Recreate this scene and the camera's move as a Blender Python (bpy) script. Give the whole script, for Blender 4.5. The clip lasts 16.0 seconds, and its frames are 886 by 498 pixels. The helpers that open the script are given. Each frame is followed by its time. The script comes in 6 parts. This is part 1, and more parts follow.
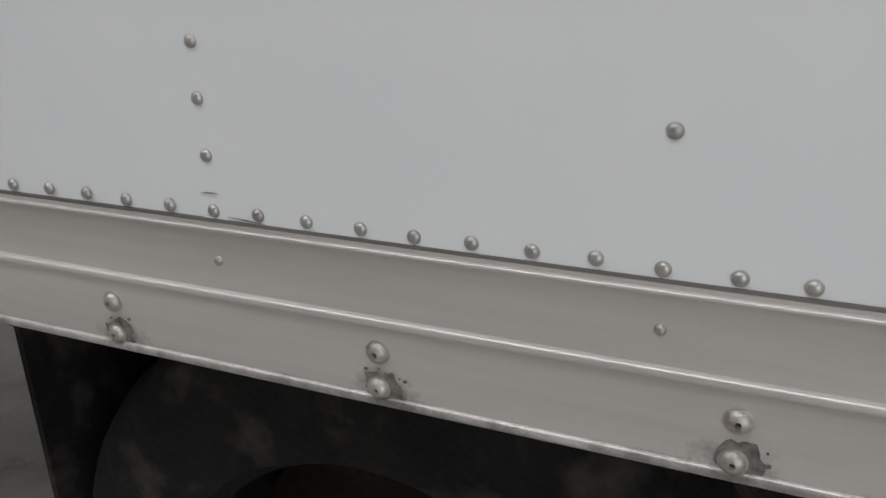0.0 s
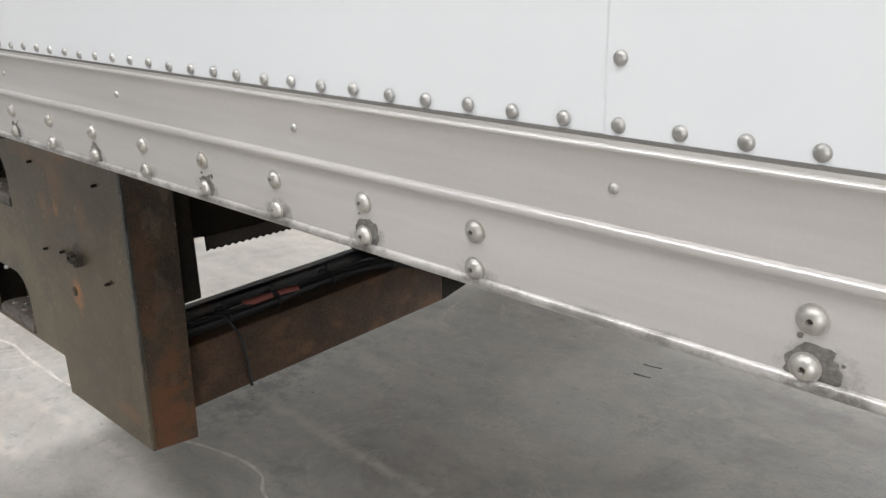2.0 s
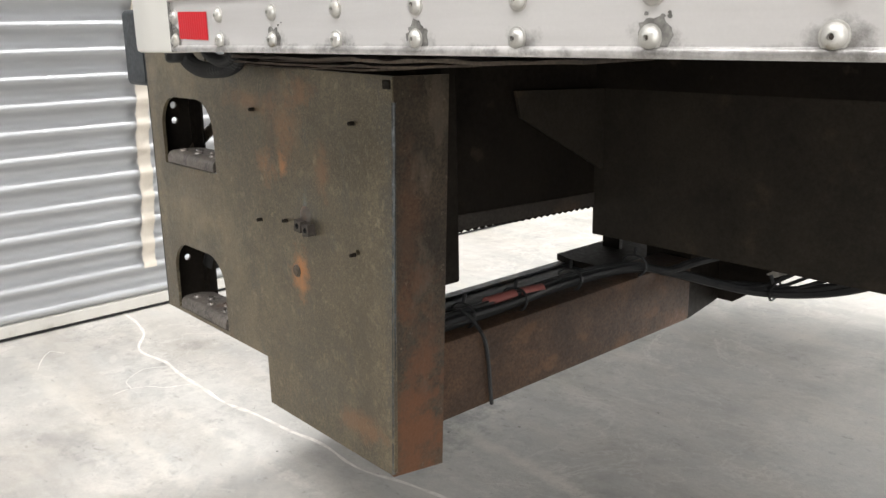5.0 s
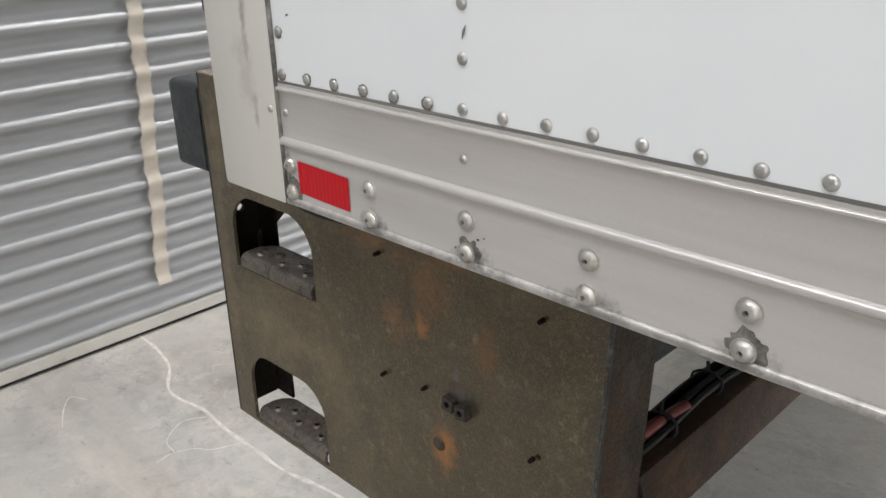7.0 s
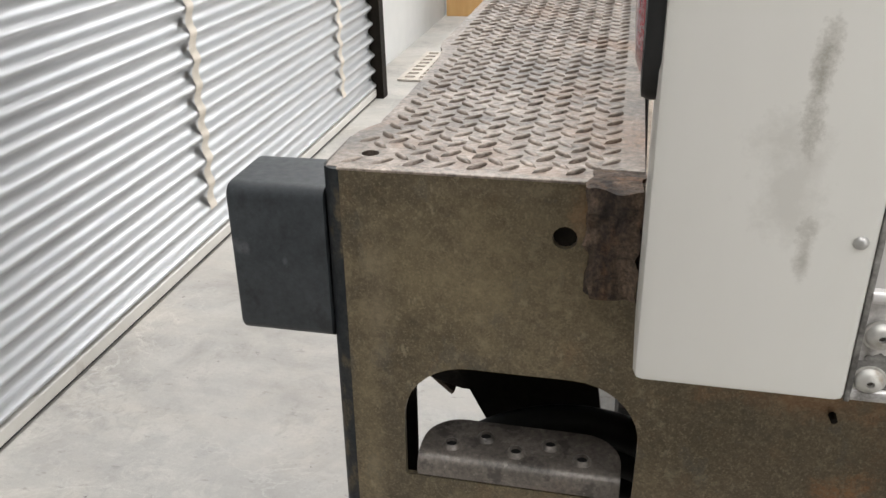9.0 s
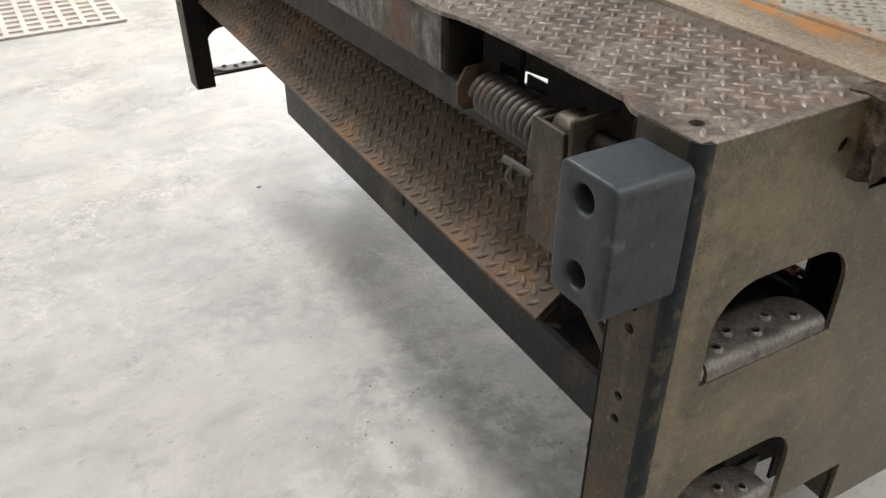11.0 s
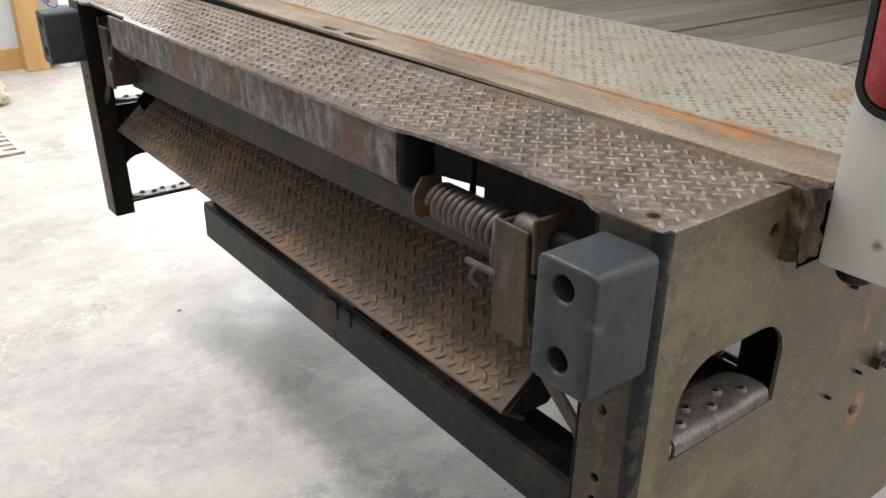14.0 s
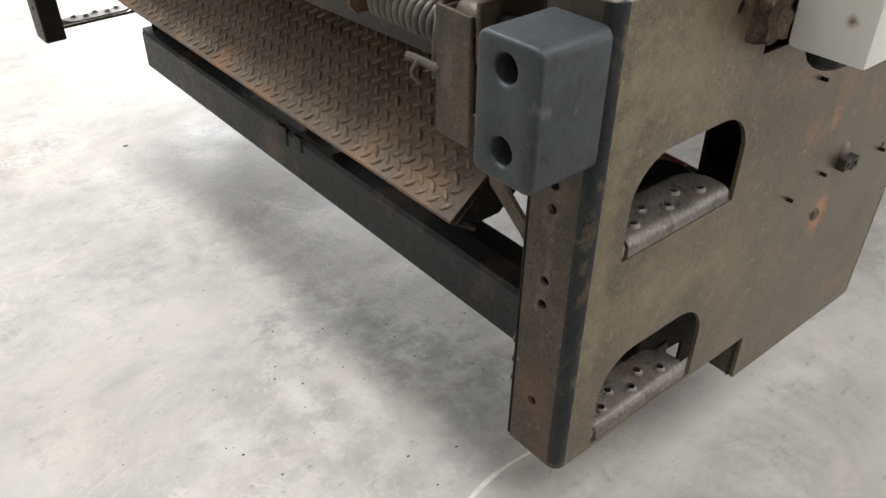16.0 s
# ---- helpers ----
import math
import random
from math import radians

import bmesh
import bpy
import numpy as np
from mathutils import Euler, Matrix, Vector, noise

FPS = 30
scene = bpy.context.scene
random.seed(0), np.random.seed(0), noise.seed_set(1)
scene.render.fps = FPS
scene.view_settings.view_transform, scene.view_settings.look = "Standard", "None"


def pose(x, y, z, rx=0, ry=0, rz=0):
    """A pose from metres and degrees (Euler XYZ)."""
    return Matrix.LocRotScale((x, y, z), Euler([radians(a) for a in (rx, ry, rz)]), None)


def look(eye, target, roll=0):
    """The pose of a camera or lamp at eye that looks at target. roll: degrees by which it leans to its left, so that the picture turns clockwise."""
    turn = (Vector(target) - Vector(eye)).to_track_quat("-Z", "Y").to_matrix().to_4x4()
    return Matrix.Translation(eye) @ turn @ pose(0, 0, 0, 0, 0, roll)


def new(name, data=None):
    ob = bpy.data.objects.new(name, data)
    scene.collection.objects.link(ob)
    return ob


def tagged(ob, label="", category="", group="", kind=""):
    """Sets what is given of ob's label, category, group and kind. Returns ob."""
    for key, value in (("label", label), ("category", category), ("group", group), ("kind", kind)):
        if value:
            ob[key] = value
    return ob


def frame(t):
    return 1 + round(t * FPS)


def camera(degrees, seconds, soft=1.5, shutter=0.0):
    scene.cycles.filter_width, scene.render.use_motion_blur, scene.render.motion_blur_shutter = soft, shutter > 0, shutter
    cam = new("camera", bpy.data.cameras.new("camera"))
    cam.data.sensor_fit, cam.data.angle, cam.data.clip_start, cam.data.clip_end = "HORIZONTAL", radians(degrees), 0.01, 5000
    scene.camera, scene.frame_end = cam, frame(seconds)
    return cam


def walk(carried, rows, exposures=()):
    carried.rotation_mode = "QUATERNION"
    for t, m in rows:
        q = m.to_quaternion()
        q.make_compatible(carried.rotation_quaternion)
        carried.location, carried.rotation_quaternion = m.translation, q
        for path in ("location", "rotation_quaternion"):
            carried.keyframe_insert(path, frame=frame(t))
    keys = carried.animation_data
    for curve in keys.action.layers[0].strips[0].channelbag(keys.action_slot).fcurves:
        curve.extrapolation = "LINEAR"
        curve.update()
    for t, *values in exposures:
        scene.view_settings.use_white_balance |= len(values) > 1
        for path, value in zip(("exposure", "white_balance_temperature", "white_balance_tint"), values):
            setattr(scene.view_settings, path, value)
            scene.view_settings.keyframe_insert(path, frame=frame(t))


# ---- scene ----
cam = camera(55.7, 16.0)
PATH = [
    (0, (3.233, -0.577, 1.375), (2.469, 1.122, 0.647), -1.7),
    (0.3, (3.083, -0.656, 1.422), (2.279, 1.01, 0.661), -1.9),
    (0.5, (2.972, -0.659, 1.412), (2.078, 0.956, 0.642), -2.4),
    (0.7, (2.822, -0.659, 1.39), (1.865, 0.928, 0.638), -2.0),
    (1, (2.581, -0.624, 1.358), (1.472, 0.897, 0.681), -1.3),
    (1.5, (2.22, -0.608, 1.334), (0.943, 0.779, 0.667), -1.5),
    (2, (1.862, -0.55, 1.261), (0.562, 0.818, 0.598), -1.4),
    (2.5, (1.599, -0.487, 1.09), (0.197, 0.777, 0.429), -1.5),
    (3, (1.507, -0.513, 0.996), (0.052, 0.697, 0.35), -1.4),
    (3.5, (1.454, -0.534, 0.979), (-0.02, 0.691, 0.407), -1.3),
    (4, (1.41, -0.546, 0.981), (-0.075, 0.694, 0.472), -1.2),
    (4.2, (1.394, -0.555, 0.983), (-0.089, 0.689, 0.478), -1.2),
    (6.5, (1.074, -0.674, 1.202), (-0.279, 0.661, 0.58), -1.1),
    (7, (0.866, -0.581, 1.326), (-0.453, 0.71, 0.556), -1.8),
    (7.5, (0.648, -0.63, 1.342), (-0.583, 0.744, 0.568), -1.9),
    (8, (0.401, -0.645, 1.362), (-0.597, 0.905, 0.588), -1.7),
    (8.2, (0.28, -0.625, 1.342), (-0.636, 0.972, 0.562), -1.8),
    (10.3, (-0.741, -0.411, 1.328), (-0.222, 1.198, 0.259), 0.1),
    (10.5, (-0.814, -0.391, 1.361), (-0.197, 1.171, 0.276), -0.1),
    (11, (-1.019, -0.394, 1.429), (-0.205, 1.072, 0.339), -0.3),
    (11.5, (-1.148, -0.385, 1.462), (-0.234, 1.032, 0.387), -0.2),
    (12, (-1.197, -0.361, 1.493), (-0.245, 1.079, 0.483), -0.1),
    (12.5, (-1.213, -0.341, 1.508), (-0.231, 1.128, 0.571), -0.1),
    (13, (-1.222, -0.343, 1.522), (-0.217, 1.141, 0.634), 0.2),
    (13.5, (-1.184, -0.366, 1.499), (-0.147, 1.114, 0.643), 0.2),
    (14, (-1.137, -0.391, 1.441), (-0.041, 1.05, 0.592), 0.3),
    (14.5, (-1.119, -0.399, 1.396), (0.005, 1.005, 0.522), 0.3),
    (15, (-1.117, -0.402, 1.358), (-0.013, 0.956, 0.39), 0.3),
    (15.5, (-1.098, -0.403, 1.334), (-0.032, 0.896, 0.25), 0.2),
    (16, (-1.08, -0.381, 1.347), (-0.043, 0.874, 0.185), 0.2),
]
EXPOSURE = [(0, -1.45), (0.3, -1.1), (0.5, -0.75), (1.0, -0.35), (1.5, -0.3), (2.0, -0.38), (2.3, 0.1), (2.5, 0.4), (3.0, 0.68), (3.5, 0.3), (4.2, 0.3), (6.5, -0.15), (7.0, -0.5), (7.5, -0.36), (8.2, -0.33), (10.3, -0.45), (11.0, -0.25), (12.0, -0.12), (13.0, -0.24), (13.5, -0.22), (15.0, 0.05), (16.0, 0.0)]
walk(cam, [(t, look(eye, target, roll)) for t, eye, target, roll in PATH], EXPOSURE)

# ---- world and light ----
world = bpy.data.worlds.new("sky")
scene.world = world
world.use_nodes = True
_nt = world.node_tree
_sky = _nt.nodes.new("ShaderNodeTexSky")
_sky.sky_type = "NISHITA"
_sky.sun_disc = False
_sky.sun_elevation, _sky.sun_rotation = radians(50), radians(200)
_nt.links.new(_sky.outputs[0], _nt.nodes["Background"].inputs[0])
_nt.nodes["Background"].inputs[1].default_value = 0.1


def area(name, m, sx, sy, watts, colour=(1, 1, 1)):
    data = bpy.data.lights.new(name, "AREA")
    data.shape, data.size, data.size_y, data.energy, data.color = "RECTANGLE", sx, sy, watts, colour
    ob = new(name, data)
    ob.matrix_world = m
    return ob


# daylight panels in the roof, and the wide door openings of the hall
ROOF_Z = 5.0
SKYLIGHTS = [(-1.2, 3.6, 0.7, 5.0), (1.6, -2.1, 6.4, 1.7), (7.4, -3.0, 1.2, 4.6)]
SKY_W = [360, 315, 90]
for (sx, sy, wx, wy), watts in zip(SKYLIGHTS, SKY_W):
    area("skylight_lamp", pose(sx, sy, ROOF_Z - 0.02), wx, wy, watts)
DOOR_N = (1.0, 9.0, 0.0, 4.2)      # opening in the wall at y = 6.45
DOOR_S = (5.8, 13.2, 0.0, 4.0)      # opening in the wall at y = -6
area("north_door_lamp", look((5.0, 6.5, 2.1), (5.0, 0, 2.1)), 8.0, 4.2, 1100)
area("south_door_lamp", look((9.5, -6.05, 2.0), (9.5, 0, 2.0)), 7.4, 4.0, 680)


# ---- materials ----
def mat(name, stops, scale=6.0, rough=(0.4, 0.6), metal=0.0, bump=0.0, bump_scale=60.0, stretch=(1, 1, 1), detail=6.0,
        spots=None, spot_scale=3.0, spot_at=0.6, spot_soft=0.12, coat=0.0, coat_rough=0.03, spec=0.5, island=0.0, grain=None):
    """A surface of two or three colours mixed by noise, with a second noise for stains, roughness variation and fine relief."""
    m = bpy.data.materials.new(name)
    m.use_nodes = True
    nt = m.node_tree
    nodes, links = nt.nodes, nt.links
    b = nodes["Principled BSDF"]
    tc = nodes.new("ShaderNodeNewGeometry")
    mp = nodes.new("ShaderNodeMapping")
    mp.inputs["Scale"].default_value = stretch
    links.new(tc.outputs["Position"], mp.inputs["Vector"])
    n1 = nodes.new("ShaderNodeTexNoise")
    n1.inputs["Scale"].default_value, n1.inputs["Detail"].default_value, n1.inputs["Roughness"].default_value = scale, detail, 0.62
    links.new(mp.outputs[0], n1.inputs["Vector"])
    ramp = nodes.new("ShaderNodeValToRGB")
    els = ramp.color_ramp.elements
    els[0].position, els[0].color = stops[0][0], (*stops[0][1], 1)
    els[1].position, els[1].color = stops[-1][0], (*stops[-1][1], 1)
    for pos, col in stops[1:-1]:
        els.new(pos).color = (*col, 1)
    links.new(n1.outputs[0], ramp.inputs[0])
    colour = ramp.outputs[0]
    if spots:
        n2 = nodes.new("ShaderNodeTexNoise")
        n2.inputs["Scale"].default_value, n2.inputs["Detail"].default_value = spot_scale, 8.0
        links.new(mp.outputs[0], n2.inputs["Vector"])
        mr = nodes.new("ShaderNodeMapRange")
        mr.inputs["From Min"].default_value, mr.inputs["From Max"].default_value = spot_at, spot_at + spot_soft
        links.new(n2.outputs[0], mr.inputs["Value"])
        mx = nodes.new("ShaderNodeMix")
        mx.data_type = "RGBA"
        links.new(mr.outputs[0], mx.inputs[0])
        links.new(colour, mx.inputs[6])
        mx.inputs[7].default_value = (*spots, 1)
        colour = mx.outputs[2]
    if island:
        oi = nodes.new("ShaderNodeObjectInfo")
        mr = nodes.new("ShaderNodeMapRange")
        mr.inputs["To Min"].default_value, mr.inputs["To Max"].default_value = 1 - island, 1 + island
        links.new(oi.outputs["Random"], mr.inputs["Value"])
        hs = nodes.new("ShaderNodeHueSaturation")
        links.new(mr.outputs[0], hs.inputs["Value"])
        links.new(colour, hs.inputs["Color"])
        colour = hs.outputs[0]
    if grain:
        ng = nodes.new("ShaderNodeTexNoise")
        ng.inputs["Scale"].default_value, ng.inputs["Detail"].default_value, ng.inputs["Roughness"].default_value = grain[0], 4.0, 0.7
        links.new(tc.outputs["Position"], ng.inputs["Vector"])
        gr = nodes.new("ShaderNodeMapRange")
        gr.inputs["From Min"].default_value, gr.inputs["From Max"].default_value = 0.3, 0.7
        gr.inputs["To Min"].default_value, gr.inputs["To Max"].default_value = 1 - grain[1], 1 + grain[1]
        links.new(ng.outputs[0], gr.inputs["Value"])
        gh = nodes.new("ShaderNodeHueSaturation")
        links.new(gr.outputs[0], gh.inputs["Value"])
        links.new(colour, gh.inputs["Color"])
        colour = gh.outputs[0]
    links.new(colour, b.inputs["Base Color"])
    n3 = nodes.new("ShaderNodeTexNoise")
    n3.inputs["Scale"].default_value, n3.inputs["Detail"].default_value = bump_scale, 5.0
    links.new(mp.outputs[0], n3.inputs["Vector"])
    rr = nodes.new("ShaderNodeMapRange")
    rr.inputs["From Min"].default_value, rr.inputs["From Max"].default_value = 0.3, 0.7
    rr.inputs["To Min"].default_value, rr.inputs["To Max"].default_value = rough
    links.new(n3.outputs[0], rr.inputs["Value"])
    links.new(rr.outputs[0], b.inputs["Roughness"])
    b.inputs["Metallic"].default_value = metal
    b.inputs["Coat Weight"].default_value = coat
    b.inputs["Coat Roughness"].default_value = coat_rough
    b.inputs["Specular IOR Level"].default_value = spec
    if bump:
        bp = nodes.new("ShaderNodeBump")
        bp.inputs["Strength"].default_value, bp.inputs["Distance"].default_value = 1.0, bump
        links.new(n3.outputs[0], bp.inputs["Height"])
        links.new(bp.outputs[0], b.inputs["Normal"])
    return m


def stains(m, places, colour, edge=0.75):
    """Adds marks with their own ragged shape, stains and some painted shade, round given places: (x, y, z, rx, ry, rz,
    strength).
    """
    nt = m.node_tree
    nodes, links = nt.nodes, nt.links
    b = nodes["Principled BSDF"]
    geo = nodes.new("ShaderNodeNewGeometry")
    wob = nodes.new("ShaderNodeTexNoise")
    wob.inputs["Scale"].default_value, wob.inputs["Detail"].default_value, wob.inputs["Roughness"].default_value = 17.0, 10.0, 0.75
    links.new(geo.outputs["Position"], wob.inputs["Vector"])
    src = b.inputs["Base Color"].links[0].from_socket
    for x, y, z, rx, ry, rz, k in places:
        sub = nodes.new("ShaderNodeVectorMath")
        sub.operation = "SUBTRACT"
        links.new(geo.outputs["Position"], sub.inputs[0])
        sub.inputs[1].default_value = (x, y, z)
        mul = nodes.new("ShaderNodeVectorMath")
        mul.operation = "MULTIPLY"
        links.new(sub.outputs[0], mul.inputs[0])
        mul.inputs[1].default_value = (1 / rx, 1 / ry, 1 / rz)
        ln = nodes.new("ShaderNodeVectorMath")
        ln.operation = "LENGTH"
        links.new(mul.outputs[0], ln.inputs[0])
        ad = nodes.new("ShaderNodeMath")
        ad.operation = "MULTIPLY_ADD"
        links.new(wob.outputs[0], ad.inputs[0])
        ad.inputs[1].default_value = 4.0
        links.new(ln.outputs["Value"], ad.inputs[2])
        mr = nodes.new("ShaderNodeMapRange")
        mr.inputs["From Min"].default_value, mr.inputs["From Max"].default_value = 2.95, 2.95 - edge
        mr.inputs["To Max"].default_value = k
        links.new(ad.outputs[0], mr.inputs["Value"])
        mx = nodes.new("ShaderNodeMix")
        mx.data_type = "RGBA"
        links.new(mr.outputs[0], mx.inputs[0])
        links.new(src, mx.inputs[6])
        mx.inputs[7].default_value = (*colour, 1)
        src = mx.outputs[2]
    links.new(src, b.inputs["Base Color"])
    return m


def flecked(m, scale, at, soft, colour, k, stretch=(1, 1, 1)):
    """Scatters small chips of one colour over a material."""
    nodes, links = m.node_tree.nodes, m.node_tree.links
    b = nodes["Principled BSDF"]
    geo = nodes.new("ShaderNodeNewGeometry")
    mp = nodes.new("ShaderNodeMapping")
    mp.inputs["Scale"].default_value = stretch
    links.new(geo.outputs["Position"], mp.inputs["Vector"])
    n = nodes.new("ShaderNodeTexNoise")
    n.inputs["Scale"].default_value, n.inputs["Detail"].default_value, n.inputs["Roughness"].default_value = scale, 6.0, 0.65
    links.new(mp.outputs[0], n.inputs["Vector"])
    mr = nodes.new("ShaderNodeMapRange")
    mr.inputs["From Min"].default_value, mr.inputs["From Max"].default_value = at, at + soft
    mr.inputs["To Max"].default_value = k
    links.new(n.outputs[0], mr.inputs["Value"])
    mx = nodes.new("ShaderNodeMix")
    mx.data_type = "RGBA"
    links.new(mr.outputs[0], mx.inputs[0])
    links.new(b.inputs["Base Color"].links[0].from_socket, mx.inputs[6])
    mx.inputs[7].default_value = (*colour, 1)
    links.new(mx.outputs[2], b.inputs["Base Color"])


def toned(m, colour):
    """Multiplies a material's whole colour by one tint."""
    nodes, links = m.node_tree.nodes, m.node_tree.links
    b = nodes["Principled BSDF"]
    mx = nodes.new("ShaderNodeMix")
    mx.data_type, mx.blend_type = "RGBA", "MULTIPLY"
    mx.inputs[0].default_value = 1.0
    links.new(b.inputs["Base Color"].links[0].from_socket, mx.inputs[6])
    mx.inputs[7].default_value = (*colour, 1)
    links.new(mx.outputs[2], b.inputs["Base Color"])


M_WHITE = mat("white_paint_panel", [(0.3, (0.745, 0.765, 0.79)), (0.7, (0.80, 0.815, 0.83))], 1.5, (0.28, 0.4), bump=0.0006, bump_scale=3.0,
              spots=(0.66, 0.66, 0.64), spot_scale=4.0, spot_at=0.66, coat=0.1)
M_POST = mat("white_post_paint", [(0.3, (0.6138, 0.598, 0.549)), (0.7, (0.6882, 0.6716, 0.63))], 3.0, (0.3, 0.5), bump=0.0003, bump_scale=20.0,
             spots=(0.42, 0.39, 0.34), spot_scale=6.0, spot_at=0.68, spot_soft=0.1, stretch=(1, 1, 0.25))
M_RAIL = mat("mill_aluminium_rail", [(0.3, (0.53, 0.508, 0.490)), (0.7, (0.672, 0.652, 0.634))], 14.0, (0.30, 0.44), metal=0.4, bump=0.0, bump_scale=90.0,
             stretch=(0.06, 1, 1), spots=(0.50, 0.485, 0.46), spot_scale=2.2, spot_at=0.56, spot_soft=0.2, grain=(300.0, 0.02))
M_RIVET = mat("zinc_rivet", [(0.3, (0.36, 0.35, 0.335)), (0.7, (0.50, 0.49, 0.47))], 90.0, (0.35, 0.5), metal=0.7, island=0.12)
M_BOLT = mat("zinc_bolt", [(0.3, (0.42, 0.405, 0.375)), (0.7, (0.56, 0.545, 0.51))], 90.0, (0.40, 0.56), metal=0.7, spots=(0.32, 0.28, 0.22), spot_scale=60.0, spot_at=0.6, island=0.1)
M_SEAL = mat("grey_sealant", [(0.36, (0.06, 0.056, 0.05)), (0.66, (0.24, 0.23, 0.212))], 60.0, (0.6, 0.8), bump=0.0006, bump_scale=150.0, grain=(200.0, 0.3))
M_LAP = mat("grimy_lap_joint", [(0.3, (0.10, 0.095, 0.088)), (0.7, (0.22, 0.21, 0.195))], 9.0, (0.6, 0.8), stretch=(0.15, 1, 1))
M_RED = mat("red_reflective_tape", [(0.4, (0.47, 0.004, 0.010)), (0.6, (0.53, 0.006, 0.013))], 400.0, (0.3, 0.4), spec=0.25, bump=0.0001, bump_scale=900.0)
M_LENS = mat("red_lamp_lens", [(0.4, (0.22, 0.004, 0.01)), (0.6, (0.30, 0.008, 0.015))], 300.0, (0.08, 0.16), coat=0.6, bump=0.0006, bump_scale=350.0)
M_PLATE = mat("worn_steel_plate", [(0.25, (0.030, 0.024, 0.015)), (0.5, (0.066, 0.053, 0.034)), (0.75, (0.118, 0.095, 0.060))], 9.0, (0.28, 0.40), metal=0.06, spec=0.75,
              bump=0.00045, bump_scale=270.0, spots=(0.056, 0.042, 0.028), spot_scale=4.5, spot_at=0.53, spot_soft=0.16, detail=11.0, grain=(340.0, 0.5))
M_FLANGE = mat("rusty_flange_steel", [(0.25, (0.029, 0.022, 0.015)), (0.5, (0.056, 0.042, 0.028)), (0.75, (0.094, 0.068, 0.043))], 14.0, (0.42, 0.65), metal=0.35,
               bump=0.0005, bump_scale=200.0, spots=(0.098, 0.062, 0.038), spot_scale=5.0, spot_at=0.57, spot_soft=0.2, detail=9.0, grain=(220.0, 0.5))
M_CORNER = mat("chipped_blue_black_corner", [(0.40, (0.014, 0.0168, 0.0189)), (0.53, (0.0224, 0.0238, 0.0238)), (0.60, (0.0735, 0.0588, 0.0392))], 34.0, (0.5, 0.7), metal=0.0, spec=0.25, stretch=(1, 1, 0.5),
               bump=0.0005, bump_scale=160.0, detail=9.0, grain=(220.0, 0.4))
M_DECK = mat("scuffed_tread_plate", [(0.25, (0.07488, 0.05655, 0.04464)), (0.45, (0.156, 0.1229, 0.09858)), (0.6, (0.2444, 0.1989, 0.1646)), (0.78, (0.3536, 0.2974, 0.253))], 30.0, (0.32, 0.50), metal=0.3, spec=0.8,
             bump=0.0008, bump_scale=190.0, spots=(0.21, 0.125, 0.078), spot_scale=5.0, spot_at=0.55, spot_soft=0.15, detail=11.0, grain=(150.0, 0.6))
M_FOOT = mat("dark_foothold_steel", [(0.3, (0.066, 0.056, 0.047)), (0.7, (0.165, 0.142, 0.122))], 18.0, (0.36, 0.6), metal=0.3, spec=0.7, bump=0.0004, bump_scale=160.0, spots=(0.10, 0.06, 0.04), spot_scale=9.0, grain=(200.0, 0.4))
M_LUG = mat("polished_tread_lugs", [(0.3, (0.13, 0.1024, 0.08277)), (0.7, (0.312, 0.2555, 0.212))], 30.0, (0.38, 0.58), metal=0.3, spec=0.7, grain=(200.0, 0.45))
M_STEPLUG = mat("rusty_step_lugs", [(0.3, (0.07216, 0.04988, 0.03192)), (0.7, (0.1716, 0.1187, 0.07392))], 14.0, (0.40, 0.60), metal=0.2, grain=(220.0, 0.5))
M_STEP = mat("rusty_tread_step", [(0.25, (0.03948, 0.02624, 0.0168)), (0.5, (0.07896, 0.05166, 0.0312)), (0.75, (0.1327, 0.08528, 0.0504))], 10.0, (0.5, 0.72), metal=0.1,
             bump=0.0005, bump_scale=180.0, spots=(0.185, 0.092, 0.04), spot_scale=3.6, spot_at=0.55, spot_soft=0.2, detail=9.0, grain=(200.0, 0.4))
M_FACE = mat("chipped_paint_face", [(0.36, (0.048, 0.036, 0.027)), (0.47, (0.080, 0.063, 0.049)), (0.54, (0.125, 0.114, 0.103)), (0.64, (0.185, 0.180, 0.172))], 38.0, (0.45, 0.7), metal=0.15,
             stretch=(1, 1.0, 0.55), bump=0.0005, bump_scale=120.0, spots=(0.105, 0.060, 0.036), spot_scale=5.0, spot_at=0.47, spot_soft=0.10, detail=10.0, grain=(190.0, 0.35))
M_BLACK = mat("black_painted_steel", [(0.3, (0.010, 0.0108, 0.0115)), (0.7, (0.022, 0.0225, 0.0225))], 9.0, (0.42, 0.62), bump=0.0004, bump_scale=90.0, spec=0.35,
              spots=(0.07, 0.047, 0.032), spot_scale=6.0, spot_at=0.58, spot_soft=0.1, detail=9.0, grain=(120.0, 0.3))
M_BEAM = mat("rust_brown_beam", [(0.3, (0.032, 0.020, 0.013)), (0.7, (0.080, 0.046, 0.027))], 8.0, (0.6, 0.8), bump=0.0006, bump_scale=120.0, spec=0.3,
             spots=(0.115, 0.058, 0.030), spot_scale=4.0, spot_at=0.52, spot_soft=0.2, detail=9.0, grain=(200.0, 0.4))
M_DULL = mat("dull_grey_brown_paint", [(0.3, (0.0216, 0.0175, 0.01428)), (0.7, (0.04752, 0.0392, 0.03196))], 7.0, (0.5, 0.7), bump=0.0005, bump_scale=110.0, spec=0.35,
             spots=(0.09, 0.06, 0.04), spot_scale=6.0, spot_at=0.60, spot_soft=0.12, detail=9.0, grain=(200.0, 0.4))
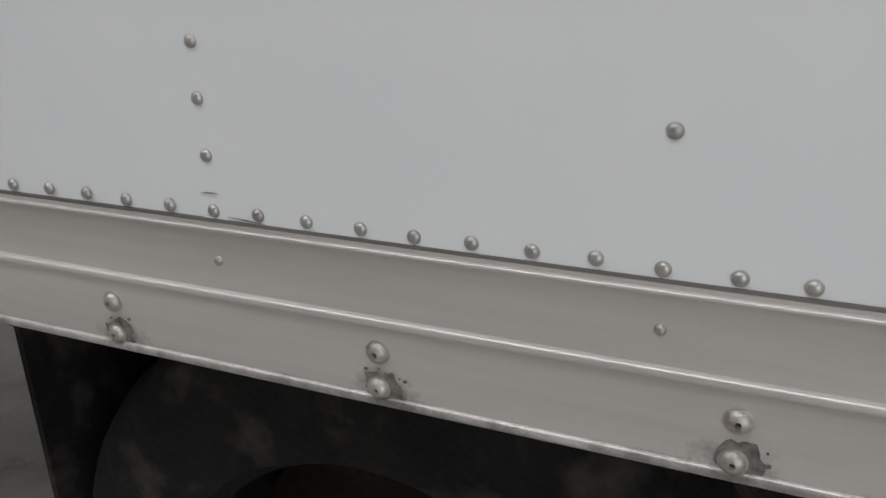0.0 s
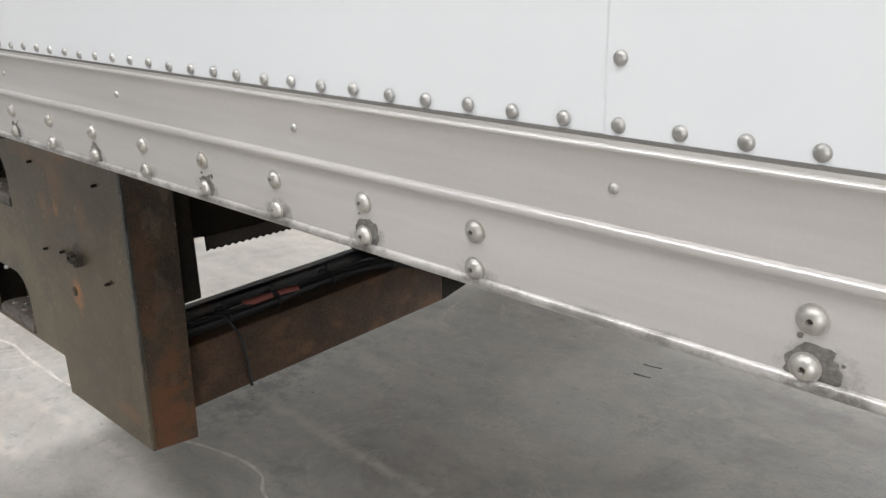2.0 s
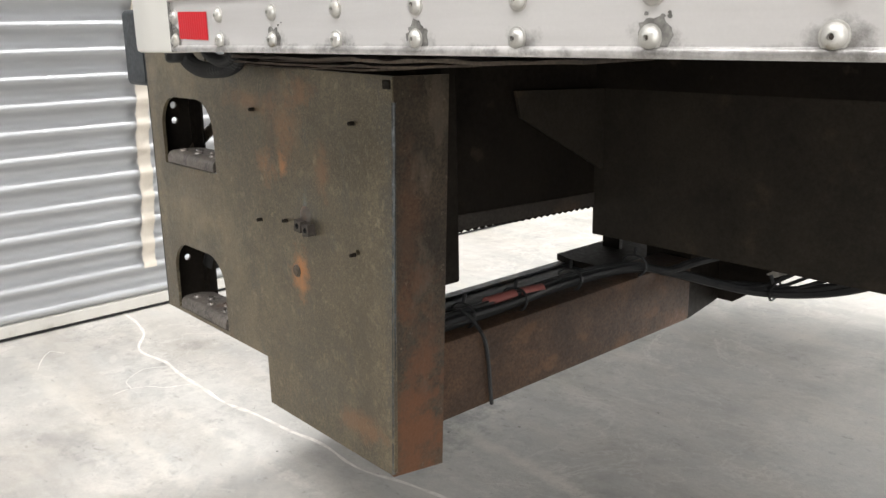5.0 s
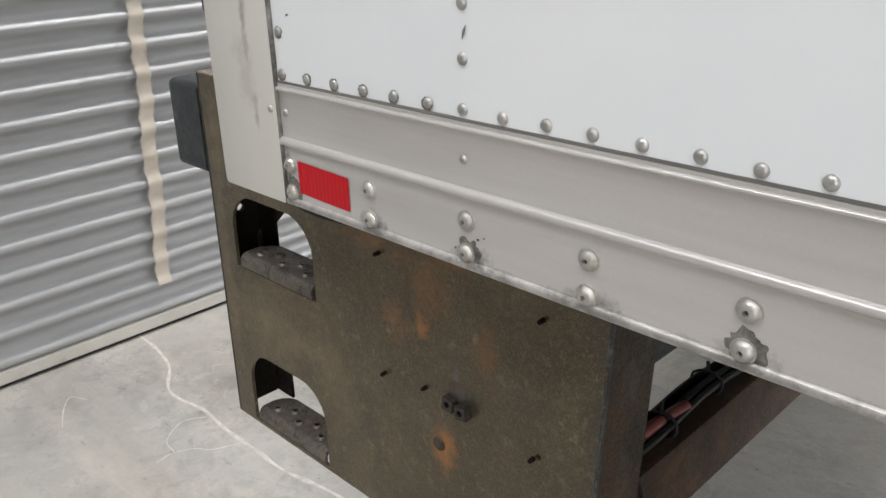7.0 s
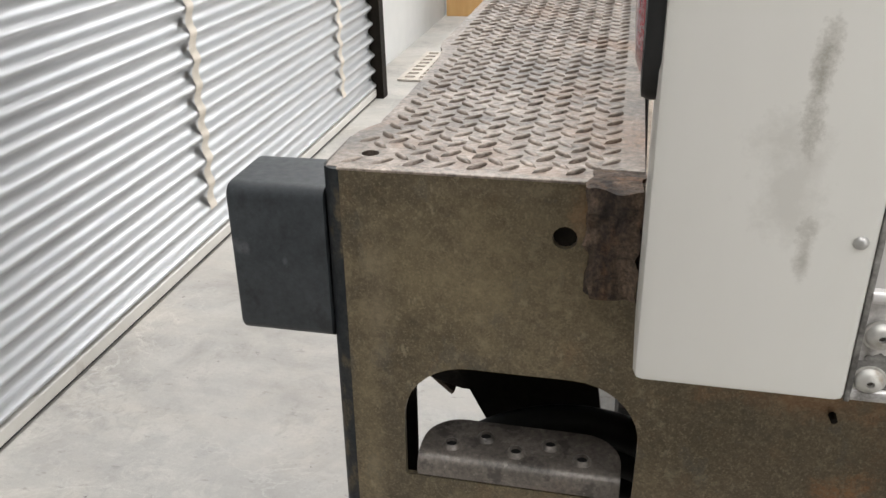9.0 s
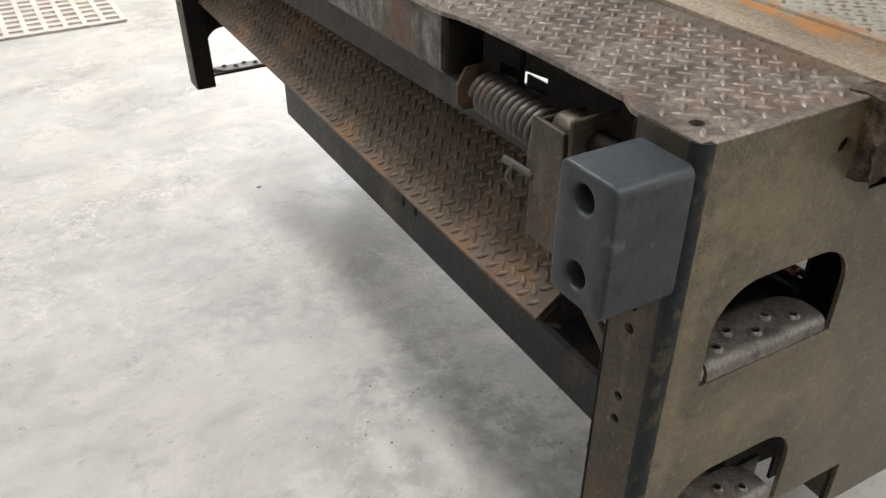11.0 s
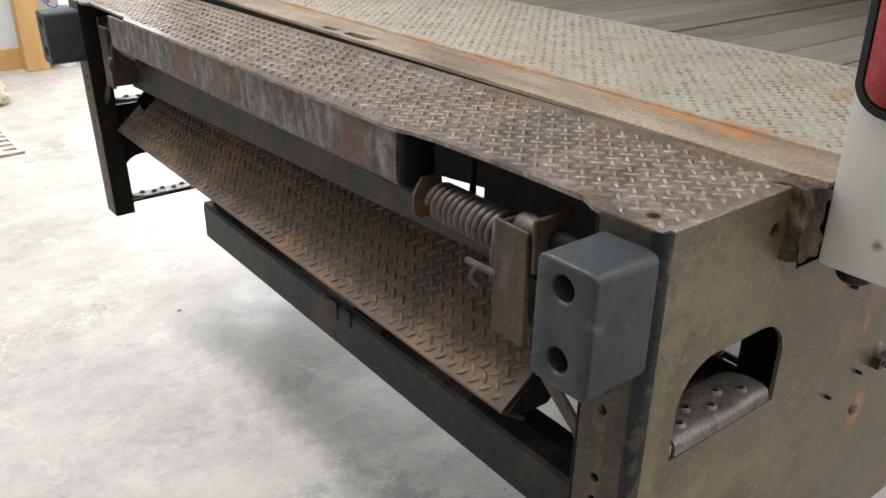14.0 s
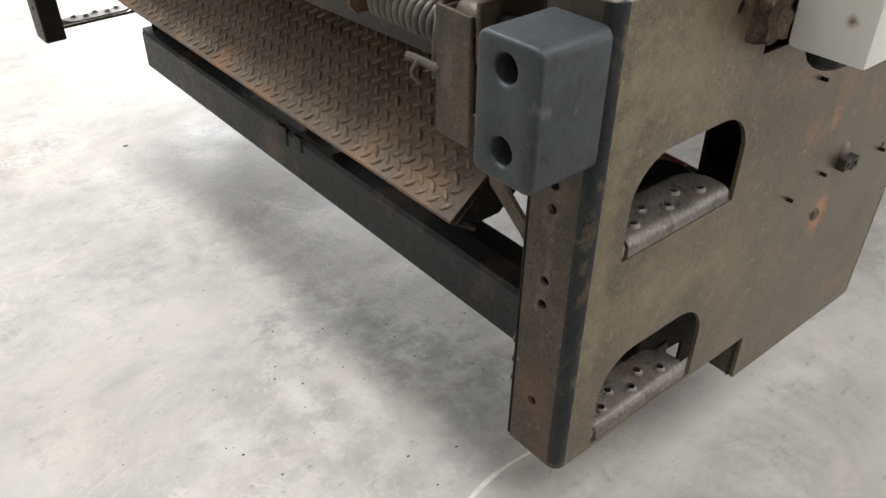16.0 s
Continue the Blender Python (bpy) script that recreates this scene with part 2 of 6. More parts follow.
# dark paint taken down to near-black, so underbody shade sits in the colour
M_FRAME = mat("dark_paint_and_shade", [(0.3, (0.0065, 0.0048, 0.0034)), (0.7, (0.014, 0.0105, 0.0072))], 7.0, (0.6, 0.8), bump=0.0006, bump_scale=70.0,
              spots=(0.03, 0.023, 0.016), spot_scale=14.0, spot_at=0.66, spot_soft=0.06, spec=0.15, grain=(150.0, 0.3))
M_CHASSIS = mat("dusty_chassis_paint", [(0.3, (0.014, 0.0112, 0.0080)), (0.7, (0.032, 0.0255, 0.0180))], 6.0, (0.6, 0.8), bump=0.0006, bump_scale=70.0, spec=0.25,
                spots=(0.045, 0.032, 0.02), spot_scale=12.0, spot_at=0.62, spot_soft=0.12, detail=9.0, grain=(150.0, 0.3))
M_RUBBER = mat("grey_black_rubber", [(0.3, (0.02484, 0.02852, 0.03128)), (0.7, (0.0506, 0.05612, 0.06072))], 12.0, (0.42, 0.56), bump=0.0004, bump_scale=110.0, spec=0.35,
               spots=(0.13, 0.135, 0.138), spot_scale=16.0, spot_at=0.62, spot_soft=0.1, detail=9.0, grain=(180.0, 0.2))
M_TYRE = mat("dusty_tyre_rubber", [(0.3, (0.005, 0.005, 0.0055)), (0.7, (0.014, 0.0135, 0.013))], 14.0, (0.7, 0.9), bump=0.0008, bump_scale=120.0, spec=0.2,
             spots=(0.055, 0.050, 0.046), spot_scale=11.0, spot_at=0.53, spot_soft=0.2, detail=9.0)
M_CLUMP = mat("crumbling_dark_rust", [(0.35, (0.020, 0.013, 0.009)), (0.5, (0.055, 0.036, 0.024)), (0.66, (0.13, 0.088, 0.058))], 45.0, (0.7, 0.9), bump=0.004, bump_scale=140.0, stretch=(1, 1, 0.4),
              spots=(0.15, 0.072, 0.032), spot_scale=18.0, spot_at=0.57, spot_soft=0.1, detail=10.0, grain=(260.0, 0.7))
M_EDGE = mat("worn_edge_blue_steel", [(0.40, (0.024, 0.023, 0.021)), (0.54, (0.045, 0.048, 0.047)), (0.68, (0.14, 0.152, 0.155))], 55.0, (0.4, 0.6), metal=0.2, stretch=(1, 1, 0.35),
             bump=0.0004, bump_scale=200.0, detail=9.0, grain=(260.0, 0.5))
M_SHIM = mat("splintered_dark_board", [(0.3, (0.032, 0.024, 0.018)), (0.55, (0.075, 0.058, 0.043)), (0.75, (0.135, 0.108, 0.082))], 26.0, (0.7, 0.9), stretch=(0.10, 1, 1), bump=0.0012, bump_scale=90.0,
             detail=9.0, grain=(240.0, 0.5))
M_CABLE = mat("black_cable", [(0.3, (0.010, 0.010, 0.010)), (0.7, (0.022, 0.022, 0.022))], 60.0, (0.45, 0.65), spec=0.3)
M_REDWRAP = mat("faded_red_wire", [(0.3, (0.20, 0.06, 0.05)), (0.7, (0.28, 0.09, 0.075))], 60.0, (0.5, 0.7))
M_SPRING = mat("grey_spring_steel", [(0.3, (0.055, 0.048, 0.041)), (0.7, (0.12, 0.105, 0.09))], 40.0, (0.4, 0.6), metal=0.4, spots=(0.14, 0.08, 0.05), spot_scale=20.0)
M_GREYPLATE = mat("grey_green_floor_paint", [(0.25, (0.27, 0.248, 0.197)), (0.5, (0.365, 0.34, 0.28)), (0.75, (0.44, 0.412, 0.345))], 9.0, (0.4, 0.6),
                  bump=0.0003, bump_scale=120.0, spots=(0.36, 0.26, 0.17), spot_scale=6.0, spot_at=0.6, spot_soft=0.1, detail=9.0, grain=(160.0, 0.3))
M_GREYLUG = mat("worn_grey_lugs", [(0.42, (0.19, 0.135, 0.09)), (0.56, (0.33, 0.31, 0.265))], 22.0, (0.35, 0.55), metal=0.1)
M_SILL = mat("rust_streaked_sill", [(0.3, (0.162, 0.1224, 0.08924)), (0.5, (0.3024, 0.2397, 0.1794)), (0.7, (0.4428, 0.3621, 0.2861))], 9.0, (0.45, 0.7), metal=0.1,
             stretch=(1, 0.3, 1), bump=0.0004, bump_scale=90.0, spots=(0.34, 0.15, 0.05), spot_scale=9.0, spot_at=0.60, spot_soft=0.12, detail=11.0, grain=(150.0, 0.45))
M_WOOD = mat("weathered_floor_boards", [(0.3, (0.135, 0.12, 0.10)), (0.7, (0.25, 0.225, 0.19))], 9.0, (0.6, 0.8), stretch=(0.12, 1, 1), bump=0.0008, bump_scale=40.0, island=0.15)
M_PINE = mat("raw_pine_timber", [(0.3, (0.42, 0.24, 0.085)), (0.7, (0.55, 0.34, 0.14))], 8.0, (0.55, 0.75), stretch=(1, 1, 0.15), bump=0.0005, bump_scale=40.0)
M_SIDING = mat("pale_blue_siding", [(0.3, (0.50, 0.54, 0.56)), (0.7, (0.58, 0.61, 0.62))], 2.0, (0.4, 0.6))
# for the unseen south and east walls and roof; dim to limit bounce and reflections
M_DARKWALL = mat("dim_unseen_lining", [(0.3, (0.13, 0.115, 0.10)), (0.7, (0.20, 0.18, 0.155))], 1.6, (0.6, 0.8), bump=0.0005, bump_scale=10.0)
M_WALL = mat("hall_wall_sheet", [(0.3, (0.55, 0.55, 0.54)), (0.7, (0.64, 0.64, 0.62))], 1.2, (0.45, 0.65), bump=0.0005, bump_scale=10.0)
M_CURTAIN = mat("galvanised_door_curtain", [(0.3, (0.40, 0.405, 0.41)), (0.7, (0.47, 0.475, 0.48))], 2.0, (0.38, 0.50), metal=0.5, stretch=(1, 0.15, 1), bump=0.0001, bump_scale=60.0,
                spots=(0.36, 0.36, 0.35), spot_scale=3.0, spot_at=0.6, spot_soft=0.2)
M_STRAP = mat("beige_web_strap", [(0.3, (0.50, 0.45, 0.38)), (0.7, (0.60, 0.54, 0.46))], 12.0, (0.7, 0.9), bump=0.0004, bump_scale=300.0, spots=(0.40, 0.35, 0.28), spot_scale=9.0, spot_at=0.6)
M_BAR = mat("pale_bottom_bar", [(0.3, (0.50, 0.48, 0.44)), (0.7, (0.60, 0.575, 0.53))], 8.0, (0.4, 0.6), metal=0.2, spots=(0.30, 0.26, 0.22), spot_scale=9.0, spot_at=0.64)
M_RIM = mat("rusty_wheel_rim", [(0.3, (0.22, 0.11, 0.06)), (0.5, (0.36, 0.20, 0.13)), (0.7, (0.46, 0.36, 0.30))], 7.0, (0.5, 0.8), bump=0.0008, bump_scale=60.0,
            spots=(0.55, 0.62, 0.58), spot_scale=5.0, spot_at=0.6, spot_soft=0.05)
M_GRATE = mat("dusty_iron_grate", [(0.3, (0.43, 0.385, 0.34)), (0.7, (0.55, 0.50, 0.44))], 9.0, (0.6, 0.8), bump=0.0005, bump_scale=80.0)
M_PIT = mat("grate_pit_sheet", [(0.3, (0.34, 0.30, 0.26)), (0.7, (0.42, 0.375, 0.33))], 9.0, (0.8, 0.9))
M_RAG = mat("dirty_cream_rag", [(0.3, (0.36, 0.29, 0.19)), (0.7, (0.62, 0.55, 0.43))], 14.0, (0.8, 0.95), bump=0.001, bump_scale=200.0)
M_PLASTIC = mat("white_plastic_jug", [(0.3, (0.72, 0.72, 0.74)), (0.7, (0.8, 0.8, 0.82))], 6.0, (0.35, 0.5))
M_BLUE = mat("blue_air_hose", [(0.3, (0.08, 0.16, 0.45)), (0.7, (0.12, 0.22, 0.55))], 20.0, (0.4, 0.5))
M_REDHOSE = mat("red_air_hose", [(0.3, (0.40, 0.05, 0.06)), (0.7, (0.5, 0.08, 0.09))], 20.0, (0.4, 0.5))
M_ORANGE = mat("orange_plastic", [(0.3, (0.50, 0.19, 0.10)), (0.7, (0.58, 0.24, 0.13))], 20.0, (0.5, 0.6))
M_CRACK = mat("pale_filled_crack", [(0.35, (0.50, 0.47, 0.43)), (0.6, (0.68, 0.65, 0.60))], 30.0, (0.7, 0.85), bump=0.0004, bump_scale=200.0)
M_SPOT = mat("faint_floor_spot", [(0.3, (0.26, 0.25, 0.235)), (0.7, (0.40, 0.385, 0.365))], 90.0, (0.6, 0.8))
M_SPECK = mat("dark_floor_specks", [(0.3, (0.045, 0.042, 0.04)), (0.7, (0.10, 0.095, 0.088))], 60.0, (0.7, 0.9))
stains(M_PLATE, [(0.141, 0.12, 0.592, 0.036, 1, 0.062, 1.0), (0.100, 0.12, 0.775, 0.018, 1, 0.022, 0.85), (0.11, 0.12, 0.82, 0.03, 1, 0.06, 0.3), (0.11, 0.12, 0.86, 0.09, 1, 0.08, 0.22), (0.05, 0.12, 0.77, 0.035, 1, 0.035, 0.55)],
       (0.33, 0.13, 0.04))
stains(M_PLATE, [(0.395, 0.12, 0.62, 0.03, 1, 0.5, 0.9), (0.20, 0.12, 0.40, 0.16, 1, 0.12, 0.5), (0.18, 0.12, 0.71, 0.05, 1, 0.06, 0.6), (-0.30, 0.12, 0.45, 0.2, 1, 0.06, 0.35)], (0.040, 0.042, 0.040))
flecked(M_PLATE, 26.0, 0.585, 0.06, (0.045, 0.046, 0.042), 0.65, (1, 1, 0.6))
flecked(M_PLATE, 85.0, 0.62, 0.06, (0.040, 0.042, 0.040), 0.5)
flecked(M_PLATE, 60.0, 0.62, 0.06, (0.21, 0.175, 0.12), 0.65, (1.3, 1, 0.7))
flecked(M_PLATE, 210.0, 0.56, 0.08, (0.17, 0.138, 0.09), 0.4)
flecked(M_PLATE, 7.0, 0.50, 0.14, (0.028, 0.026, 0.022), 0.5, (1.6, 1, 0.5))
M_PLATE.node_tree.nodes["Principled BSDF"].inputs["Specular Tint"].default_value = (1.0, 0.84, 0.60, 1)
flecked(M_PLATE, 22.0, 0.60, 0.10, (0.13, 0.072, 0.036), 0.35, (1.4, 1, 0.6))
stains(M_PLATE, [(0.165, 0.12, 0.716, 0.012, 1, 0.026, 0.9), (0.172, 0.12, 0.70, 0.018, 1, 0.012, 0.5)], (0.085, 0.105, 0.11), 0.6)
flecked(M_PLATE, 140.0, 0.52, 0.08, (0.20, 0.165, 0.10), 0.22)
flecked(M_PLATE, 42.0, 0.57, 0.10, (0.25, 0.21, 0.135), 0.3)
flecked(M_PLATE, 52.0, 0.57, 0.07, (0.040, 0.036, 0.027), 0.5)
flecked(M_PLATE, 120.0, 0.55, 0.08, (0.030, 0.027, 0.020), 0.25)
flecked(M_PLATE, 420.0, 0.53, 0.10, (0.20, 0.168, 0.105), 0.35)
flecked(M_PLATE, 330.0, 0.56, 0.08, (0.026, 0.024, 0.018), 0.55)
flecked(M_FLANGE, 24.0, 0.52, 0.10, (0.040, 0.036, 0.027), 0.65, (1, 1, 0.6))
flecked(M_FLANGE, 18.0, 0.57, 0.08, (0.16, 0.128, 0.095), 0.35, (1, 1, 0.4))
flecked(M_FLANGE, 70.0, 0.63, 0.05, (0.19, 0.155, 0.12), 0.6)
flecked(M_BLACK, 9.0, 0.60, 0.05, (0.075, 0.06, 0.048), 0.55)
flecked(M_BLACK, 60.0, 0.66, 0.05, (0.12, 0.105, 0.09), 0.6)
flecked(M_DECK, 9.0, 0.52, 0.12, (0.055, 0.050, 0.046), 0.6)
flecked(M_DECK, 6.0, 0.57, 0.10, (0.21, 0.115, 0.066), 0.45)
flecked(M_LUG, 9.0, 0.50, 0.12, (0.14, 0.11, 0.088), 0.7)
flecked(M_LUG, 5.0, 0.55, 0.10, (0.19, 0.11, 0.065), 0.5)
flecked(M_LUG, 110.0, 0.55, 0.10, (0.06, 0.05, 0.042), 0.6)
flecked(M_FOOT, 40.0, 0.55, 0.08, (0.035, 0.030, 0.026), 0.7)
flecked(M_FOOT, 90.0, 0.60, 0.06, (0.27, 0.24, 0.21), 0.5)
flecked(M_STEPLUG, 5.5, 0.52, 0.12, (0.24, 0.125, 0.055), 0.5)
flecked(M_STEP, 8.0, 0.54, 0.14, (0.12, 0.105, 0.088), 0.5)
flecked(M_STEP, 5.5, 0.51, 0.12, (0.20, 0.100, 0.042), 0.62)
flecked(M_BEAM, 16.0, 0.58, 0.08, (0.17, 0.085, 0.038), 0.25, (1, 0.5, 1))
flecked(M_RUBBER, 17.0, 0.54, 0.10, (0.013, 0.014, 0.015), 0.7, (1, 1, 0.7))
flecked(M_RUBBER, 120.0, 0.69, 0.03, (0.22, 0.225, 0.23), 0.7)
# broad grime that also paints the shade of the box overhang on the plate
stains(M_PLATE, [(0.22, 0.12, 0.62, 0.24, 1, 0.42, 0.55), (0.31, 0.12, 0.44, 0.12, 1, 0.20, 0.65), (0.10, 0.12, 0.50, 0.10, 1, 0.16, 0.4)], (0.034, 0.030, 0.023), 1.6)
# cleaner golden steel, lightened too for the light reaching past the overhang
stains(M_PLATE, [(-0.30, 0.12, 0.97, 0.17, 1, 0.13, 0.62), (-0.30, 0.12, 0.64, 0.17, 1, 0.09, 0.6), (-0.12, 0.12, 0.62, 0.08, 1, 0.14, 0.4), (-0.415, 0.12, 0.75, 0.025, 1, 0.30, 0.55)], (0.245, 0.196, 0.113), 1.8)
stains(M_PLATE, [(0.0, 0.12, 0.88, 0.10, 1, 0.03, 0.35), (0.17, 0.12, 0.90, 0.05, 1, 0.03, 0.4), (0.22, 0.12, 0.78, 0.025, 1, 0.06, 0.35), (-0.19, 0.12, 1.04, 0.03, 1, 0.05, 0.4), (0.30, 0.12, 0.36, 0.09, 1, 0.03, 0.35)], (0.23, 0.095, 0.035))
stains(M_PLATE, [(-0.40, 0.12, 0.93, 0.02, 1, 0.12, 0.45), (-0.41, 0.12, 0.62, 0.015, 1, 0.15, 0.45), (-0.28, 0.12, 0.65, 0.08, 1, 0.05, 0.35), (-0.30, 0.12, 1.06, 0.13, 1, 0.012, 0.4)], (0.16, 0.13, 0.09), 1.3)
stains(M_PLATE, [(0.141, 0.12, 0.590, 0.026, 1, 0.048, 0.9), (0.100, 0.12, 0.775, 0.016, 1, 0.020, 0.7)], (0.30, 0.125, 0.042), 0.9)
stains(M_POST, [(-0.065, 0, 1.195, 0.010, 1, 0.045, 0.85), (-0.057, 0, 1.078, 0.008, 1, 0.025, 0.6), (-0.075, 0, 1.13, 0.03, 1, 0.06, 0.25)], (0.26, 0.24, 0.20))
stains(M_FLANGE, [(0.385, 0.17, 0.34, 0.06, 0.12, 0.18, 0.95), (0.385, 0.18, 0.50, 0.06, 0.06, 0.16, 0.5), (0.395, 0.15, 0.70, 0.05, 0.03, 0.2, 0.35), (-0.457, 0.17, 0.50, 0.03, 0.05, 0.10, 0.4)], (0.13, 0.055, 0.025))
stains(M_RAIL, [(0.006 + 0.1532 * i, 0, 0.980, 0.030, 1, 0.016, 0.75) for i in range(10)] + [(1.69 + 0.305 * i, 0, 0.984, 0.034, 1, 0.022, 0.7) for i in range(8)] + [(0.1 + 0.45 * i, 0, 0.972, 0.30, 1, 0.007, 0.6) for i in range(9)] + [(-0.004, 0, 1.0, 0.008, 1, 0.07, 0.8)], (0.11, 0.102, 0.092), 0.9)
stains(M_SILL, [(-0.068, 0.42, 1.073, 0.016, 0.34, 1, 1.0), (-0.085, 0.30, 1.084, 0.014, 0.10, 1, 0.8), (-0.066, 0.95, 1.084, 0.010, 0.22, 1, 0.8), (-0.07, 1.55, 1.084, 0.010, 0.25, 1, 0.6)], (0.42, 0.185, 0.055))
stains(M_GREYPLATE, [(-0.050, 0.25 + 0.28 * i, 1.09, 0.014, 0.17, 1, 0.75) for i in range(8)] + [(0.05, 0.9, 1.09, 0.05, 0.08, 1, 0.4), (0.16, 1.7, 1.09, 0.06, 0.07, 1, 0.35)], (0.40, 0.19, 0.075))
stains(M_RUBBER, [(-0.552, 0.128, 1.052, 0.010, 0.010, 0.016, 0.8), (-0.47, 0.126, 1.054, 0.012, 0.006, 0.006, 0.8), (-0.515, 0.17, 1.056, 0.04, 0.03, 0.004, 0.4), (-0.555, 0.19, 0.92, 0.006, 0.02, 0.03, 0.5)], (0.20, 0.21, 0.215), 0.9)
stains(M_POST, [(-0.16, 0.024, 1.016, 0.02, 0.010, 0.010, 0.9)], (0.20, 0.10, 0.05))


def concrete(name):
    """Trowelled slab: cloudy grey, pale wandering veins, brushed streaks, dark grime patches and grit."""
    m = bpy.data.materials.new(name)
    m.use_nodes = True
    nt = m.node_tree
    nodes, links = nt.nodes, nt.links
    b = nodes["Principled BSDF"]
    geo = nodes.new("ShaderNodeNewGeometry")

    def noise_at(scale, detail, rough=0.6, stretch=None, distort=0.0):
        vec = geo.outputs["Position"]
        if stretch:
            mp = nodes.new("ShaderNodeMapping")
            mp.inputs["Scale"].default_value = stretch[:3]
            mp.inputs["Rotation"].default_value = (0, 0, radians(stretch[3]))
            links.new(vec, mp.inputs["Vector"])
            vec = mp.outputs[0]
        n = nodes.new("ShaderNodeTexNoise")
        n.inputs["Scale"].default_value, n.inputs["Detail"].default_value, n.inputs["Roughness"].default_value = scale, detail, rough
        n.inputs["Distortion"].default_value = distort
        links.new(vec, n.inputs["Vector"])
        return n.outputs[0]

    def remap(sock, a, c, lo=0.0, hi=1.0):
        mr = nodes.new("ShaderNodeMapRange")
        mr.inputs["From Min"].default_value, mr.inputs["From Max"].default_value = a, c
        mr.inputs["To Min"].default_value, mr.inputs["To Max"].default_value = lo, hi
        links.new(sock, mr.inputs["Value"])
        return mr.outputs[0]

    def blend(fac, base, colour):
        mx = nodes.new("ShaderNodeMix")
        mx.data_type = "RGBA"
        links.new(fac, mx.inputs[0])
        links.new(base, mx.inputs[6])
        mx.inputs[7].default_value = (*colour, 1)
        return mx.outputs[2]

    ramp = nodes.new("ShaderNodeValToRGB")
    els = ramp.color_ramp.elements
    els[0].position, els[0].color = 0.34, (0.275, 0.265, 0.248, 1)
    els[1].position, els[1].color = 0.66, (0.52, 0.498, 0.464, 1)
    links.new(noise_at(2.4, 12, 0.68, None, 0.7), ramp.inputs[0])
    col = ramp.outputs[0]
    col = blend(remap(noise_at(3.4, 10, 0.68, (0.55, 1.9, 1, 24)), 0.48, 0.68, 0, 0.34), col, (0.58, 0.552, 0.51))
    col = blend(remap(noise_at(2.1, 10, 0.66, None, 1.4), 0.50, 0.60, 0, 0.30), col, (0.58, 0.55, 0.505))
    col = blend(remap(noise_at(1.3, 11, 0.74, None, 0.6), 0.53, 0.72, 0, 0.7), col, (0.21, 0.207, 0.198))
    col = blend(remap(noise_at(6.5, 11, 0.78, None, 0.8), 0.55, 0.72, 0, 0.6), col, (0.19, 0.188, 0.18))
    col = blend(remap(noise_at(34.0, 5, 0.6), 0.66, 0.72, 0, 0.7), col, (0.15, 0.145, 0.14))
    col = blend(remap(noise_at(6.0, 9, 0.68), 0.52, 0.70, 0, 0.45), col, (0.55, 0.51, 0.45))
    col = blend(remap(noise_at(90.0, 4, 0.7), 0.42, 0.62, 0, 0.22), col, (0.30, 0.295, 0.28))
    for scale, lo, hi, tone, k in ((15.0, 0.50, 0.60, (0.17, 0.170, 0.165), 0.55), (11.0, 0.52, 0.60, (0.63, 0.60, 0.55), 0.5)):
        patch = nodes.new("ShaderNodeMath")
        patch.operation = "MULTIPLY"
        links.new(remap(noise_at(scale, 12, 0.72, None, 0.9), lo, hi, 0.0, k), patch.inputs[0])
        links.new(remap(noise_at(1.6 if k > 0.5 else 2.0, 4, 0.6, None, 0.5), 0.50, 0.62), patch.inputs[1])
        col = blend(patch.outputs[0], col, tone)
    for scale, wide, k in ((1.9, 0.010, 0.55), (4.3, 0.012, 0.35)):
        off = nodes.new("ShaderNodeMath")
        off.operation = "SUBTRACT"
        links.new(noise_at(scale, 7, 0.62, None, 0.5), off.inputs[0])
        off.inputs[1].default_value = 0.5
        mag = nodes.new("ShaderNodeMath")
        mag.operation = "ABSOLUTE"
        links.new(off.outputs[0], mag.inputs[0])
        both = nodes.new("ShaderNodeMath")
        both.operation = "MULTIPLY"
        links.new(remap(mag.outputs[0], 0.0, wide, k, 0.0), both.inputs[0])
        links.new(remap(noise_at(1.1, 3), 0.44, 0.56), both.inputs[1])
        col = blend(both.outputs[0], col, (0.62, 0.60, 0.565))
    links.new(col, b.inputs["Base Color"])
    links.new(remap(noise_at(4.0, 6), 0.3, 0.7, 0.42, 0.72), b.inputs["Roughness"])
    bp = nodes.new("ShaderNodeBump")
    bp.inputs["Strength"].default_value, bp.inputs["Distance"].default_value = 1.0, 0.0012
    links.new(noise_at(60.0, 8, 0.7), bp.inputs["Height"])
    links.new(bp.outputs[0], b.inputs["Normal"])
    return m


M_FLOOR = concrete("trowelled_concrete")
toned(M_FLOOR, (0.938, 0.920, 0.901))
flecked(M_FLOOR, 2.0, 0.42, 0.16, (0.405, 0.395, 0.372), 0.55)
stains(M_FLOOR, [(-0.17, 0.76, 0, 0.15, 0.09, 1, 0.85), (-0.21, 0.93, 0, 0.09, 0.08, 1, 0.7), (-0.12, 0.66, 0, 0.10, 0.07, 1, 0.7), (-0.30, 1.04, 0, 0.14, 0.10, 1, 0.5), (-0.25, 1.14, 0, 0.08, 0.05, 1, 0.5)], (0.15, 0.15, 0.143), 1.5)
stains(M_FLOOR, [(-0.93, 0.06, 0, 0.5, 0.14, 1, 0.6), (-0.45, 0.18, 0, 0.4, 0.10, 1, 0.6), (-0.10, 0.24, 0, 0.3, 0.09, 1, 0.6), (-1.5, 0.15, 0, 0.35, 0.14, 1, 0.5), (-1.0, 0.50, 0, 0.5, 0.08, 1, 0.4)], (0.31, 0.28, 0.238), 1.8)
